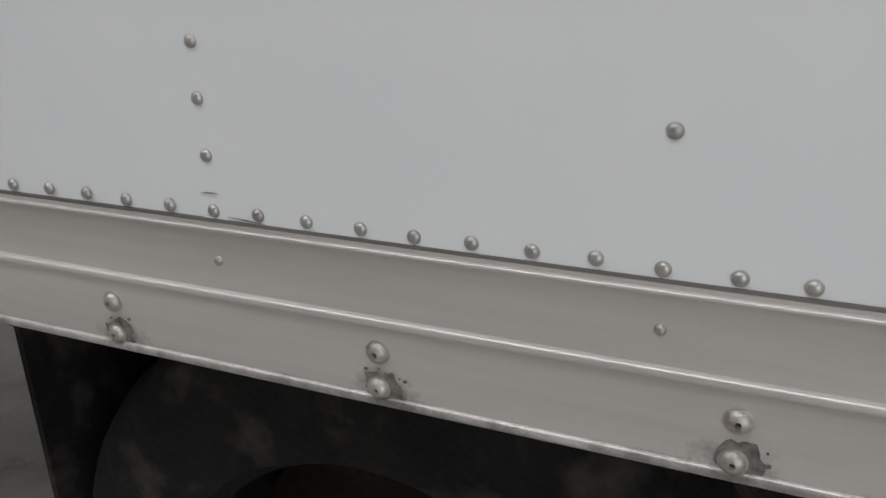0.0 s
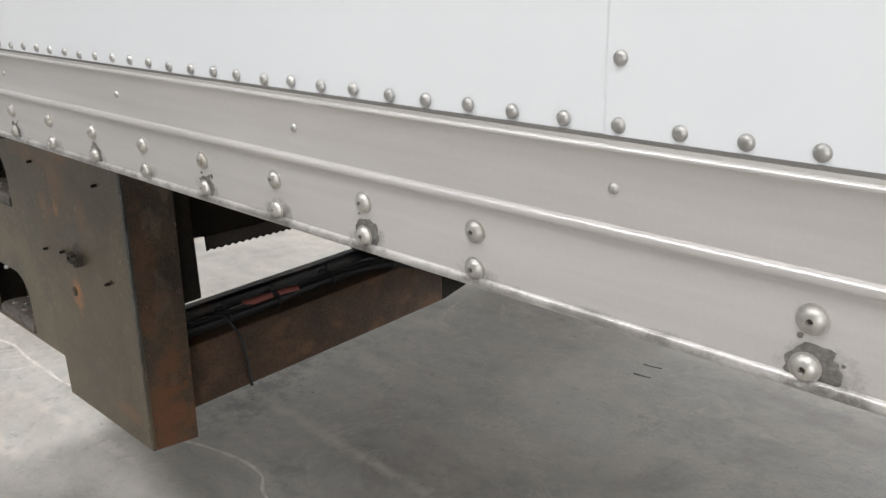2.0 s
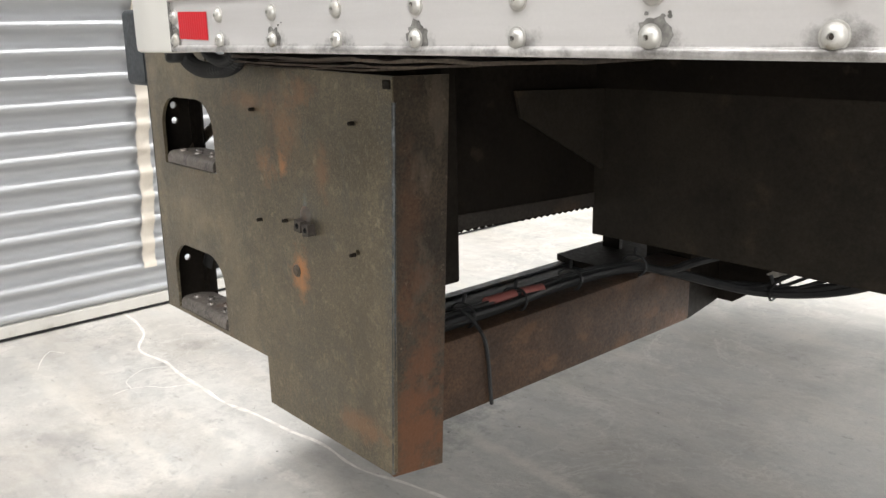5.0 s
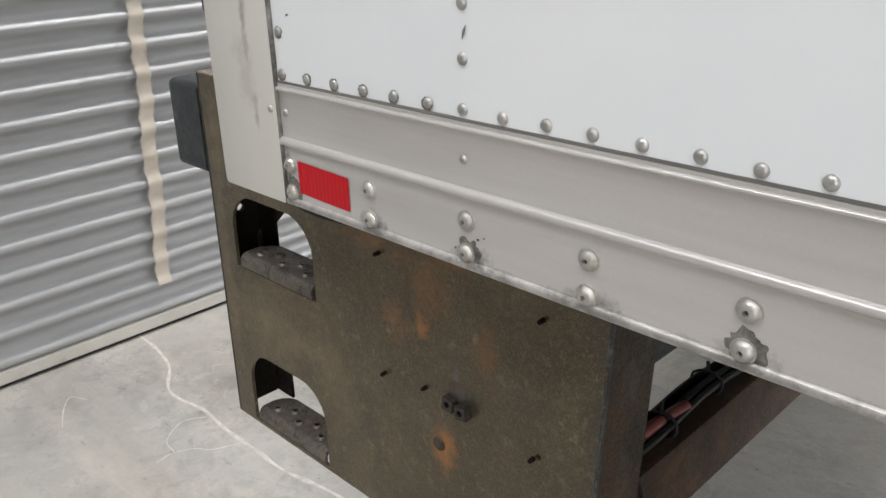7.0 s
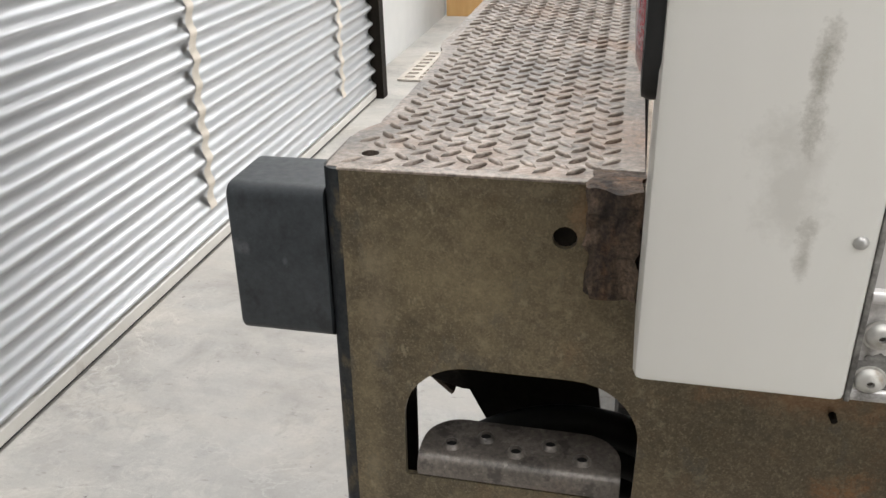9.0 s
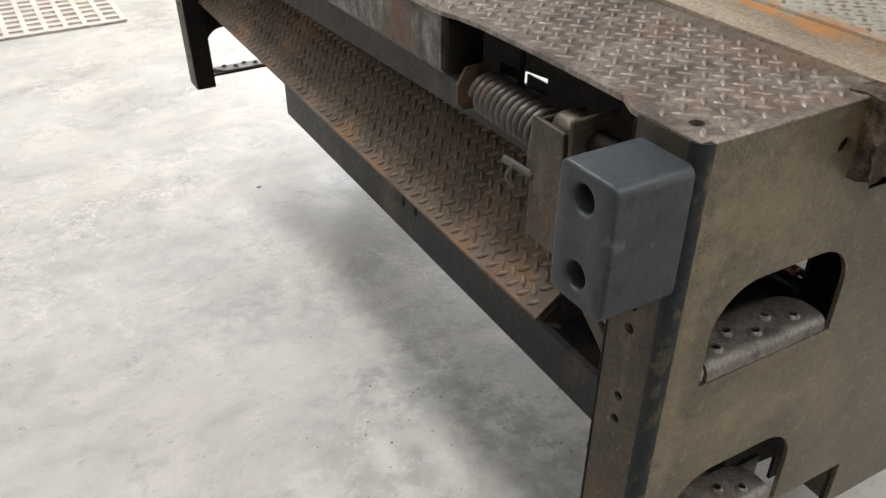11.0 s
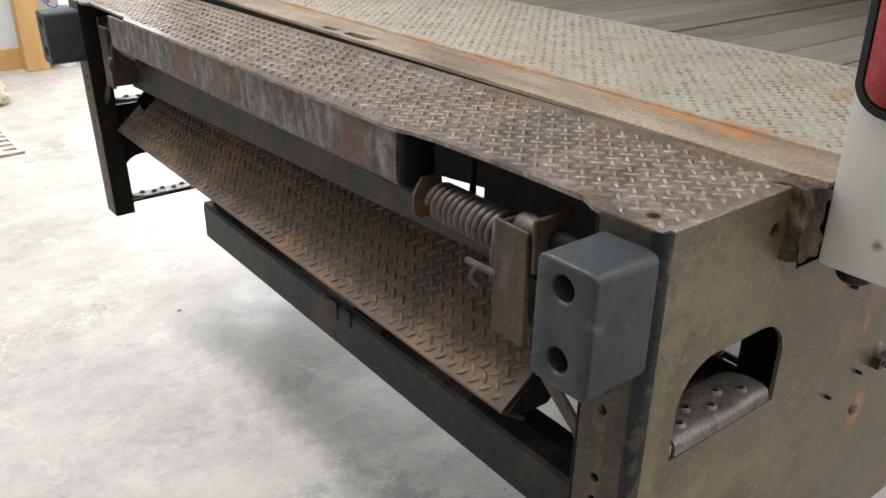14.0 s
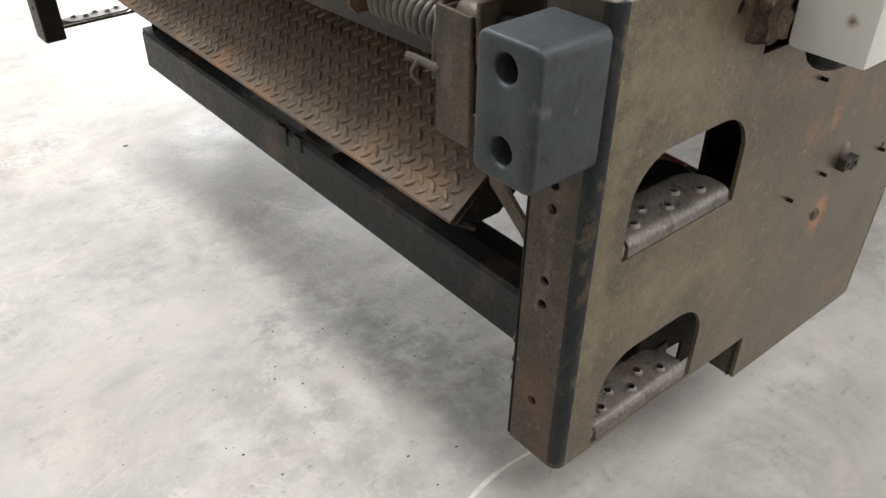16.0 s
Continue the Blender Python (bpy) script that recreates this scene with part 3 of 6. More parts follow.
# dark stains that also paint part of the soft shadow below bumper and step
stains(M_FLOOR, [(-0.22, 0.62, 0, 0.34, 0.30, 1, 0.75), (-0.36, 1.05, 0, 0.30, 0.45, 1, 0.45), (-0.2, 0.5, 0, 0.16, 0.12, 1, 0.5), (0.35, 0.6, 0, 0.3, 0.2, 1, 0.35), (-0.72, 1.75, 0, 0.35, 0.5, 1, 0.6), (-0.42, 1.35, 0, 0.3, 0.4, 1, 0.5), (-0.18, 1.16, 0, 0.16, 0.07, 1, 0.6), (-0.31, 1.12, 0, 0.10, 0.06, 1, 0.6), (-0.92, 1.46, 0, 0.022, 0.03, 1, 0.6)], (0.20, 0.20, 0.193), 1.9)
stains(M_FLOOR, [(-0.48, 0.85, 0, 0.05, 0.12, 1, 0.7), (-0.365, 0.79, 0, 0.05, 0.10, 1, 0.7), (-0.52, 0.70, 0, 0.12, 0.10, 1, 0.5), (-0.55, 1.28, 0, 0.10, 0.16, 1, 0.6), (-0.62, 0.60, 0, 0.16, 0.2, 1, 0.5), (-0.55, 0.30, 0, 0.7, 0.05, 1, 0.7), (0.15, 0.22, 0, 0.8, 0.10, 1, 0.5)], (0.54, 0.515, 0.475), 1.4)


CRACK = [(-1.75, 0.45), (-1.48, 0.425), (-1.38, 0.402), (-1.23, 0.336), (-1.03, 0.338), (-0.785, 0.343), (-0.55, 0.369), (-0.34, 0.392), (-0.12, 0.410), (0.04, 0.446), (0.15, 0.474), (0.238, 0.472), (0.305, 0.424), (0.42, 0.395), (0.58, 0.390), (0.76, 0.388)]
halo = []
for (xa, ya), (xb, yb) in zip(CRACK[:-1], CRACK[1:]):
    halo += [(xa, ya, 0, 0.06, 0.035, 1, 0.35), ((xa + xb) / 2, (ya + yb) / 2, 0, 0.08, 0.035, 1, 0.35)]
halo += [(0.02 + 0.11 * i, 0.70 - 0.002 * i, 0, 0.085, 0.030, 1, 0.7) for i in range(7)]
halo += [(-1.09 + 0.12 * i, 0.015 + 0.011 * i, 0, 0.10, 0.035, 1, 0.5) for i in range(7)]
halo += [(-0.70 + 0.13 * i, 0.222 + 0.012 * i, 0, 0.10, 0.022, 1, 0.5) for i in range(5)]
stains(M_FLOOR, halo, (0.56, 0.525, 0.47), 1.0)
flecked(M_FLOOR, 2.3, 0.47, 0.14, (0.48, 0.43, 0.365), 0.22, (0.4, 2.4, 1))
flecked(M_FLOOR, 1.7, 0.54, 0.14, (0.27, 0.255, 0.235), 0.45, (0.35, 2.0, 1))
flecked(M_FLOOR, 30.0, 0.62, 0.06, (0.20, 0.19, 0.175), 0.45, (0.6, 1.3, 1))
stains(M_FLOOR, [(-0.48, 0.84, 0, 0.06, 0.09, 1, 0.6), (-0.39, 0.725, 0, 0.05, 0.08, 1, 0.55), (-0.487, 0.69, 0, 0.06, 0.06, 1, 0.5), (-0.66, 0.80, 0, 0.09, 0.10, 1, 0.6), (-0.69, 0.87, 0, 0.08, 0.05, 1, 0.5),
                 (-0.29, 0.60, 0, 0.05, 0.05, 1, 0.5), (-0.43, 0.58, 0, 0.07, 0.05, 1, 0.55), (-0.62, 0.66, 0, 0.07, 0.06, 1, 0.5), (-0.80, 0.72, 0, 0.09, 0.09, 1, 0.5), (0.145, 0.04, 0, 0.12, 0.10, 1, 0.5), (0.457, 0.164, 0, 0.14, 0.06, 1, 0.45)],
       (0.53, 0.51, 0.48), 1.0)
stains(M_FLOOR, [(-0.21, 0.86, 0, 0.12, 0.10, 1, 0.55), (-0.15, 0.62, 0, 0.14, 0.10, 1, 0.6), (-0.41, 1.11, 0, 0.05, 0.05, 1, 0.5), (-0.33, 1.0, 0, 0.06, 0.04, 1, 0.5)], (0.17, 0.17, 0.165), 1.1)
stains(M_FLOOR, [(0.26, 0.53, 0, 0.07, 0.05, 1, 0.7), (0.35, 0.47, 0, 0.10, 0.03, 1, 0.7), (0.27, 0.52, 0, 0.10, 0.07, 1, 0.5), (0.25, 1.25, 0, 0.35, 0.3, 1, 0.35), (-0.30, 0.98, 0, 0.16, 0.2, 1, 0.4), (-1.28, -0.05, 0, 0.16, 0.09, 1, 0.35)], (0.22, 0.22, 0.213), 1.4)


# ---- building helpers ----
def part(name, bm, material, parent=None, label="", smooth=False, kind=""):
    """Links a bmesh (in world coordinates) as one mesh object under a thing or part."""
    me = bpy.data.meshes.new(name)
    if isinstance(bm, bmesh.types.BMesh):
        bmesh.ops.recalc_face_normals(bm, faces=bm.faces)
        bm.to_mesh(me)
        bm.free()
    else:
        me.from_pydata(bm[0], [], bm[1])
    if smooth:
        me.shade_smooth()
        me.set_sharp_from_angle(angle=radians(40))
    me.materials.append(material)
    ob = new(name, me)
    if parent:
        ob.parent = parent
        ob.matrix_parent_inverse = Matrix.Translation(-parent.location)
    return tagged(ob, label, "", "", kind)


def piece(name, me, m, parent, label=""):
    """An object of its own on a shared mesh, at pose m under parent."""
    ob = new(name, me)
    ob.parent = parent
    ob.matrix_parent_inverse = Matrix.Translation(-parent.location)
    ob.matrix_basis = m
    return tagged(ob, label)


def shared(name, bm, material, smooth=True):
    me = bpy.data.meshes.new(name)
    bmesh.ops.recalc_face_normals(bm, faces=bm.faces)
    bm.to_mesh(me)
    bm.free()
    if smooth:
        me.shade_smooth()
        me.set_sharp_from_angle(angle=radians(40))
    me.materials.append(material)
    return me


def thing(name, label, category, at, group="", kind=""):
    ob = new(name)
    ob.location = at
    return tagged(ob, label, category, group, kind)


def box(bm, lo, hi, bevel=0.0, seg=2):
    lo, hi = Vector(lo), Vector(hi)
    made = bmesh.ops.create_cube(bm, size=1.0, matrix=Matrix.LocRotScale((lo + hi) / 2, None, hi - lo))
    if bevel:
        edges = list({e for v in made["verts"] for e in v.link_edges})
        bmesh.ops.bevel(bm, geom=edges, offset=bevel, segments=seg, profile=0.5, affect="EDGES")
    return bm


def boxes(*items, bevel=0.0):
    bm = bmesh.new()
    for lo, hi in items:
        box(bm, lo, hi, bevel)
    return bm


def slab(bm, outer, holes, place, depth):
    """A plate cut to an outline with holes through it. place(u, v, w) gives the world point; w runs from 0 to depth."""
    loops = []
    for loop in [outer, *holes]:
        verts = [bm.verts.new(place(u, v, 0)) for u, v in loop]
        loops.append([bm.edges.new((a, c)) for a, c in zip(verts, verts[1:] + verts[:1])])
    made = bmesh.ops.triangle_fill(bm, edges=[e for l in loops for e in l], use_beauty=True, use_dissolve=False)
    faces = [g for g in made["geom"] if isinstance(g, bmesh.types.BMFace)]
    ext = bmesh.ops.extrude_face_region(bm, geom=faces)
    shift = Vector(place(0, 0, depth)) - Vector(place(0, 0, 0))
    bmesh.ops.translate(bm, verts=[v for v in ext["geom"] if isinstance(v, bmesh.types.BMVert)], vec=shift)
    return bm


def profile(bm, pts, place, length_a, length_b, closed=True):
    """Extrudes an outline pts (u, v) from length_a to length_b; place(u, v, w)."""
    a = [bm.verts.new(place(u, v, length_a)) for u, v in pts]
    b = [bm.verts.new(place(u, v, length_b)) for u, v in pts]
    n = len(pts)
    for i in range(n if closed else n - 1):
        j = (i + 1) % n
        bm.faces.new((a[i], a[j], b[j], b[i]))
    if closed:
        bm.faces.new(a)
        bm.faces.new(b[::-1])
    return bm


def lathe(bm, pts, seg=24, m=None, cap=False):
    """Turns pts (radius, height) round z, then moves by m."""
    m = m or Matrix()
    rings = []
    for r, h in pts:
        if r < 1e-6:
            rings.append([bm.verts.new(m @ Vector((0, 0, h)))])
        else:
            rings.append([bm.verts.new(m @ Vector((r * math.cos(2 * math.pi * i / seg), r * math.sin(2 * math.pi * i / seg), h))) for i in range(seg)])
    for p, q in zip(rings, rings[1:]):
        for i in range(seg):
            j = (i + 1) % seg
            quad = [p[i % len(p)], p[j % len(p)], q[j % len(q)], q[i % len(q)]]
            seen = []
            for v in quad:
                if v not in seen:
                    seen.append(v)
            if len(seen) > 2:
                bm.faces.new(seen)
    return bm


def tube(bm, pts, radius, seg=10, closed_ends=True, ripple=0.0):
    """A round tube along a line of points."""
    pts = [Vector(p) for p in pts]
    rings = []
    up = Vector((0.13, 0.29, 0.95)).normalized()
    for i, p in enumerate(pts):
        d = (pts[min(i + 1, len(pts) - 1)] - pts[max(i - 1, 0)]).normalized()
        s = d.cross(up)
        if s.length < 1e-3:
            s = d.cross(Vector((1, 0, 0)))
        s.normalize()
        n = s.cross(d)
        r = radius + (ripple if i % 2 else 0)
        rings.append([bm.verts.new(p + r * (math.cos(2 * math.pi * k / seg) * s + math.sin(2 * math.pi * k / seg) * n)) for k in range(seg)])
    for a, c in zip(rings, rings[1:]):
        for k in range(seg):
            bm.faces.new((a[k], a[(k + 1) % seg], c[(k + 1) % seg], c[k]))
    if closed_ends:
        bm.faces.new(rings[0][::-1])
        bm.faces.new(rings[-1])
    return bm


def glide(pts, n=8):
    """Points along a smooth line through pts."""
    P = [Vector(p) for p in pts]
    P = [P[0] * 2 - P[1]] + P + [P[-1] * 2 - P[-2]]
    out = []
    for i in range(1, len(P) - 2):
        for k in range(n):
            t = k / n
            a, b, c, d = P[i - 1:i + 3]
            out.append(0.5 * ((2 * b) + (c - a) * t + (2 * a - 5 * b + 4 * c - d) * t * t + (3 * b - a - 3 * c + d) * t ** 3))
    return out + [P[-2]]


def ring(cx, cz, r, n=12):
    return [(cx + r * math.cos(2 * math.pi * i / n), cz + r * math.sin(2 * math.pi * i / n)) for i in range(n)]


def lugs(origin, u, v, size_u, size_v, pitch, long=0.024, wide=0.0075, high=0.0013, skip=None, seed=3):
    """Raised lozenges of tread plate on a diagonal lattice, each pointing at its neighbour's flank, as vertices and faces."""
    rnd = random.Random(seed)
    origin, u, v = Vector(origin), Vector(u).normalized(), Vector(v).normalized()
    n = u.cross(v)
    verts, faces = [], []
    step = pitch / math.sqrt(2)
    for m in range(1, int(size_u / step)):
        for k2 in range(1, int(size_v / step)):
            if (m + k2) % 2:
                continue
            a, b = m * step, k2 * step
            if skip and skip(a, b):
                continue
            ang = radians(45 if m % 2 else -45)
            d = math.cos(ang) * u + math.sin(ang) * v
            s = n.cross(d)
            c = origin + a * u + b * v
            h = high * rnd.uniform(0.55, 1.1)
            k = len(verts)
            for f, z in ((1.0, 0.0), (0.80, 0.68 * h), (0.46, h)):
                for e, g in ((0.5, 0.0), (0.27, 0.40), (0.0, 0.5), (-0.27, 0.40), (-0.5, 0.0), (-0.27, -0.40), (0.0, -0.5), (0.27, -0.40)):
                    verts.append(c + f * (d * long * e + s * wide * g) + n * z)
            for o in (k, k + 8):
                for q in range(8):
                    w = (q + 1) % 8
                    faces.append((o + q, o + w, o + 8 + w, o + 8 + q))
            faces.append(tuple(range(k + 16, k + 24)))
    return [tuple(p) for p in verts], faces


# ---- the hall ----
DOOR_X = -1.66
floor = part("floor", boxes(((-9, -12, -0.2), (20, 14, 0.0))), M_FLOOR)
tagged(floor, "stained grey trowelled concrete floor slab", "floor", kind="structure")

# wall behind the rolling door, the far wall and the closing walls
wall_w = part("wall_west", boxes(((-2.0, -6.2, 0), (-1.80, -1.7, ROOF_Z)), ((-2.0, 4.02, 0), (-1.80, 6.65, ROOF_Z)), ((-2.0, -1.7, 3.05), (-1.80, 4.02, ROOF_Z))), M_WALL)
tagged(wall_w, "pale sheet wall round the closed rolling door", "wall", kind="structure")
x0, x1, z0, z1 = DOOR_N
wall_n = part("wall_north", boxes(((-1.80, 6.45, 0), (x0, 6.65, ROOF_Z)), ((x1, 6.45, 0), (13.8, 6.65, ROOF_Z)), ((x0, 6.45, z1), (x1, 6.65, ROOF_Z))), M_SIDING)
tagged(wall_n, "pale blue-grey metal siding wall", "wall", kind="structure")
# unseen south and east walls and roof, added to close in the light
x0, x1, z0, z1 = DOOR_S
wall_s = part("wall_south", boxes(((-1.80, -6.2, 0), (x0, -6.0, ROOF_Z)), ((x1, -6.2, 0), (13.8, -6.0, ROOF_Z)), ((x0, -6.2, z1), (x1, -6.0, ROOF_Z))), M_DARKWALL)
tagged(wall_s, "unseen dim wall with a wide door opening, added to shape the light", "wall", kind="structure")
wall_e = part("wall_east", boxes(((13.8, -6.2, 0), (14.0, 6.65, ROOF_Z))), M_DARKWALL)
tagged(wall_e, "unseen dim wall added to close the hall and limit bounced light", "wall", kind="structure")
bm = bmesh.new()
slab(bm, [(-2.0, -6.2), (14.0, -6.2), (14.0, 6.65), (-2.0, 6.65)],
     [[(sx - wx / 2, sy - wy / 2), (sx + wx / 2, sy - wy / 2), (sx + wx / 2, sy + wy / 2), (sx - wx / 2, sy + wy / 2)] for sx, sy, wx, wy in SKYLIGHTS],
     lambda u, v, w: (u, v, ROOF_Z + w), 0.12)
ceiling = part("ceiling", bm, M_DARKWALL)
tagged(ceiling, "unseen dim roof with daylight openings, added to limit bounced light", "ceiling", kind="structure")

# siding ribs, baseboard and timber post on the far wall
siding_rib_mesh = shared("rib", boxes(((-0.012, -0.012, 0.14), (0.012, 0.0, ROOF_Z)), bevel=0.004), M_SIDING, False)
for i in range(11):
    piece("siding_rib", siding_rib_mesh, pose(-1.62 + 0.305 * i, 6.45, 0), wall_n)
baseboard = part("baseboard", boxes(((-1.78, 6.41, 0.0), (1.55, 6.448, 0.15)), bevel=0.003), M_PINE)
tagged(baseboard, "raw pine baseboard along the siding", "baseboard", kind="structure")
bm = boxes(((0.125, 6.27, 0.0), (0.285, 6.408, ROOF_Z)), bevel=0.006)
timber_post = part("timber_post", bm, M_PINE)
tagged(timber_post, "raw pine post standing against the wall", "post")

# rolling door
rolling_door = thing("door_1", "closed corrugated steel rolling door with web straps", "door", (DOOR_X, 1.2, 0), kind="structure")
PITCH = 0.0867


def rib(z):
    """Depth of the curtain at height z: rounded crests and slightly wider troughs."""
    f = (z / PITCH + 0.13) % 1.0
    c = 0.5 + 0.5 * math.cos(2 * math.pi * f)
    return 0.030 * c ** 1.5


def sheet(y0, y1, za, zb, lift, n):
    steps = int((zb - za) / PITCH * n)
    verts, faces = [], []
    for i in range(steps + 1):
        z = za + (zb - za) * i / steps
        x = DOOR_X + rib(z) + lift
        verts += [(x, y0, z), (x, y1, z)]
    k = len(verts)
    for i in range(steps):
        faces.append((2 * i, 2 * i + 1, 2 * i + 3, 2 * i + 2))
    return verts, faces


part("curtain", sheet(-1.72, 3.98, 0.055, 3.1, 0.0, 14), M_CURTAIN, rolling_door, smooth=True)
for ys, za in ((0.55, 0.16), (1.98, 0.16), (3.41, 0.16), (-0.88, 0.16)):
    v, f = sheet(ys - 0.024, ys + 0.024, za, 3.0, 0.005, 10)
    rnd = random.Random(int(ys * 100))
    off = [rnd.uniform(-0.003, 0.003) for _ in v]
    v = [(DOOR_X + 0.42 * rib(z) + 0.0205 + 0.001 * math.sin(z * 40), y + 0.06 * (z - 0.16) + 0.004 * math.sin(z * 17 + ys) + off[i // 2 * 2] * 0.6, z) for i, (x, y, z) in enumerate(v)]
    part("strap", (v, f), M_STRAP, rolling_door, "beige web strap following the ribs", smooth=True)
bm = boxes(((DOOR_X - 0.02, -1.72, 0.012), (DOOR_X + 0.028, 3.98, 0.056)), bevel=0.006)
part("bottom_bar", bm, M_BAR, rolling_door, "pale dirty bottom bar")
part("rubber_seal", boxes(((DOOR_X - 0.012, -1.72, 0.0), (DOOR_X + 0.018, 3.98, 0.012)), bevel=0.003), M_CABLE, rolling_door, "black rubber seal")
for ys in (-1.80, 3.95):
    part("guide_rail", boxes(((-1.80, ys, 0), (DOOR_X + 0.07, ys + 0.08, 3.1)), bevel=0.004), M_FRAME, rolling_door, "dark steel guide rail")

# drain grate
grate = thing("floor_grate", "dusty perforated iron grate let into the floor", "grate", (-0.95, 4.75, 0))
GX0, GX1, GY0, GY1 = -1.62, -0.335, 4.33, 5.08
part("pit", boxes(((GX0 + 0.004, GY0 + 0.004, 0.0005), (GX1 - 0.004, GY1 - 0.004, 0.004))), M_PIT, grate, "thin darker sheet beneath the grate bars")
bar_x = shared("bar", boxes(((-0.014, GY0, 0.004), (0.014, GY1, 0.016)), bevel=0.002), M_GRATE, False)
bar_y = shared("cross_bar", boxes(((GX0, -0.014, 0.004), (GX1, 0.014, 0.015)), bevel=0.002), M_GRATE, False)
for i in range(14):
    piece("bar", bar_x, pose(GX0 + 0.014 + i * (GX1 - GX0 - 0.028) / 13, 0, 0), grate)
for i in range(9):
    piece("cross_bar", bar_y, pose(0, GY0 + 0.014 + i * (GY1 - GY0 - 0.028) / 8, 0), grate)


def wheel_rim(m, label):
    """A truck rim: barrel with two flanges, a drop centre and a pierced disc."""
    top = thing("wheel_rim", label, "wheel rim", m.translation, "spare rims")
    pts = [(0.285, -0.115), (0.29, -0.122), (0.298, -0.115), (0.294, -0.10), (0.275, -0.09), (0.262, -0.03), (0.262, 0.03), (0.275, 0.09), (0.294, 0.10),
           (0.298, 0.115), (0.29, 0.122), (0.283, 0.112), (0.264, 0.085), (0.252, 0.03), (0.252, -0.03), (0.266, -0.09), (0.285, -0.115)]
    part("barrel", lathe(bmesh.new(), pts, 40, m), M_RIM, top, smooth=True)
    bm = bmesh.new()
    holes = [ring(0, 0, 0.105, 24)] + [ring(0.145 * math.cos(a), 0.145 * math.sin(a), 0.014, 8) for a in [2 * math.pi * i / 10 for i in range(10)]]
    holes += [ring(0.20 * math.cos(a), 0.20 * math.sin(a), 0.026, 10) for a in [2 * math.pi * (i + 0.5) / 6 for i in range(6)]]
    slab(bm, ring(0, 0, 0.254, 40), holes, lambda u, v, w: m @ Vector((u, v, w)), 0.012)
    part("disc", bm, M_RIM, top)
    return top


wheel_rim(pose(-0.56, 6.02, 0.1225), "rusty bare truck wheel rim lying flat")
wheel_rim(Matrix.Translation((-0.57, 6.10, 0.545)) @ pose(0, 0, 0, 82, 0, 24), "rusty bare truck wheel rim standing on another")

# rag, jug, hoses
bm = bmesh.new()
bmesh.ops.create_icosphere(bm, subdivisions=4, radius=1.0)
for v in bm.verts:
    p = v.co.copy()
    k = 1 + 0.35 * noise.noise(p * 1.7) + 0.22 * noise.noise(p * 4.1)
    v.co = Vector((-0.262 + p.x * 0.105 * k, 5.46 + p.y * 0.085 * k, max(0.0, 0.062 + p.z * 0.075 * k)))
rag = part("crumpled_rag", bm, M_RAG, smooth=True)
tagged(rag, "crumpled dirty cream rag on the floor", "rag")
bm = lathe(bmesh.new(), [(0.0, 0.0), (0.052, 0.0), (0.06, 0.012), (0.06, 0.20), (0.05, 0.235), (0.026, 0.26), (0.024, 0.285), (0.0, 0.286)], 24, pose(0.42, 6.30, 0))
jug = part("plastic_bottle", bm, M_PLASTIC, smooth=True)
tagged(jug, "white plastic bottle standing by the wall", "bottle")
part("cap", lathe(bmesh.new(), [(0.028, 0.282), (0.028, 0.31), (0.0, 0.312)], 20, pose(0.42, 6.30, 0)), M_BLUE, jug, "blue screw cap", smooth=True)
hose = part("air_hose", tube(bmesh.new(), glide([(0.33, 6.42, 0.62), (0.35, 6.40, 0.47), (0.42, 6.385, 0.42), (0.50, 6.395, 0.52), (0.53, 6.42, 0.74)], 8), 0.006), M_BLUE, smooth=True)
tagged(hose, "thin blue air hose looped on the wall", "hose")
hose = part("air_hose", tube(bmesh.new(), glide([(0.36, 6.425, 0.9), (0.37, 6.415, 0.62), (0.385, 6.41, 0.45)], 8), 0.011), M_REDHOSE, smooth=True)
tagged(hose, "short red hose hanging on the wall", "hose")
wall_box = part("wall_box", boxes(((0.44, 6.375, 0.43), (0.64, 6.447, 0.78)), bevel=0.006), M_PLASTIC)
tagged(wall_box, "white box with blue print hung on the wall", "box")
for i, (xa, xb) in enumerate(((0.47, 0.61), (0.485, 0.60), (0.47, 0.59))):
    part("print", boxes(((xa, 6.373, 0.50 + 0.05 * i), (xb, 6.3755, 0.525 + 0.05 * i))), M_BLUE, wall_box, "blue printed bar")
bm = lathe(bmesh.new(), [(0.0, 0), (0.07, 0.0), (0.066, 0.02), (0.03, 0.17), (0.022, 0.18), (0.0, 0.18)], 20, pose(0.72, 5.6, 0))
cone = part("orange_cup", bm, M_ORANGE, smooth=True)
tagged(cone, "small orange plastic cone on the floor", "cone")


# ---- the truck ----
truck = thing("box_truck", "white riveted box truck with a rusty step bumper", "truck", (2.4, 1.22, 0))
W = 2.442            # far rail plane
LEN = 4.95
P = 0.0508           # rivet spacing
RZ = 1.135           # bottom rivet row


def post_x(k):
    return P * (6 + 8 * k)


rivet = shared("rivet", lathe(bmesh.new(), [(0.0, 0.0043), (0.0025, 0.0040), (0.0048, 0.0028), (0.0062, 0.0010), (0.0066, -0.0005)], 14), M_RIVET)
small_rivet = shared("small_rivet", lathe(bmesh.new(), [(0.0, 0.0034), (0.002, 0.0032), (0.0040, 0.0020), (0.0052, -0.0005)], 12), M_RIVET)
bolt = shared("bolt", lathe(bmesh.new(), [(0.0, 0.0044), (0.0023, 0.0044), (0.0027, 0.0074), (0.0062, 0.0064), (0.0088, 0.0042), (0.0100, 0.0018), (0.0116, 0.0014), (0.0118, -0.0005)], 18), M_BOLT)
# socket floor in darker steel, so the recess carries its shade as colour
bolt.materials.append(M_SPRING)
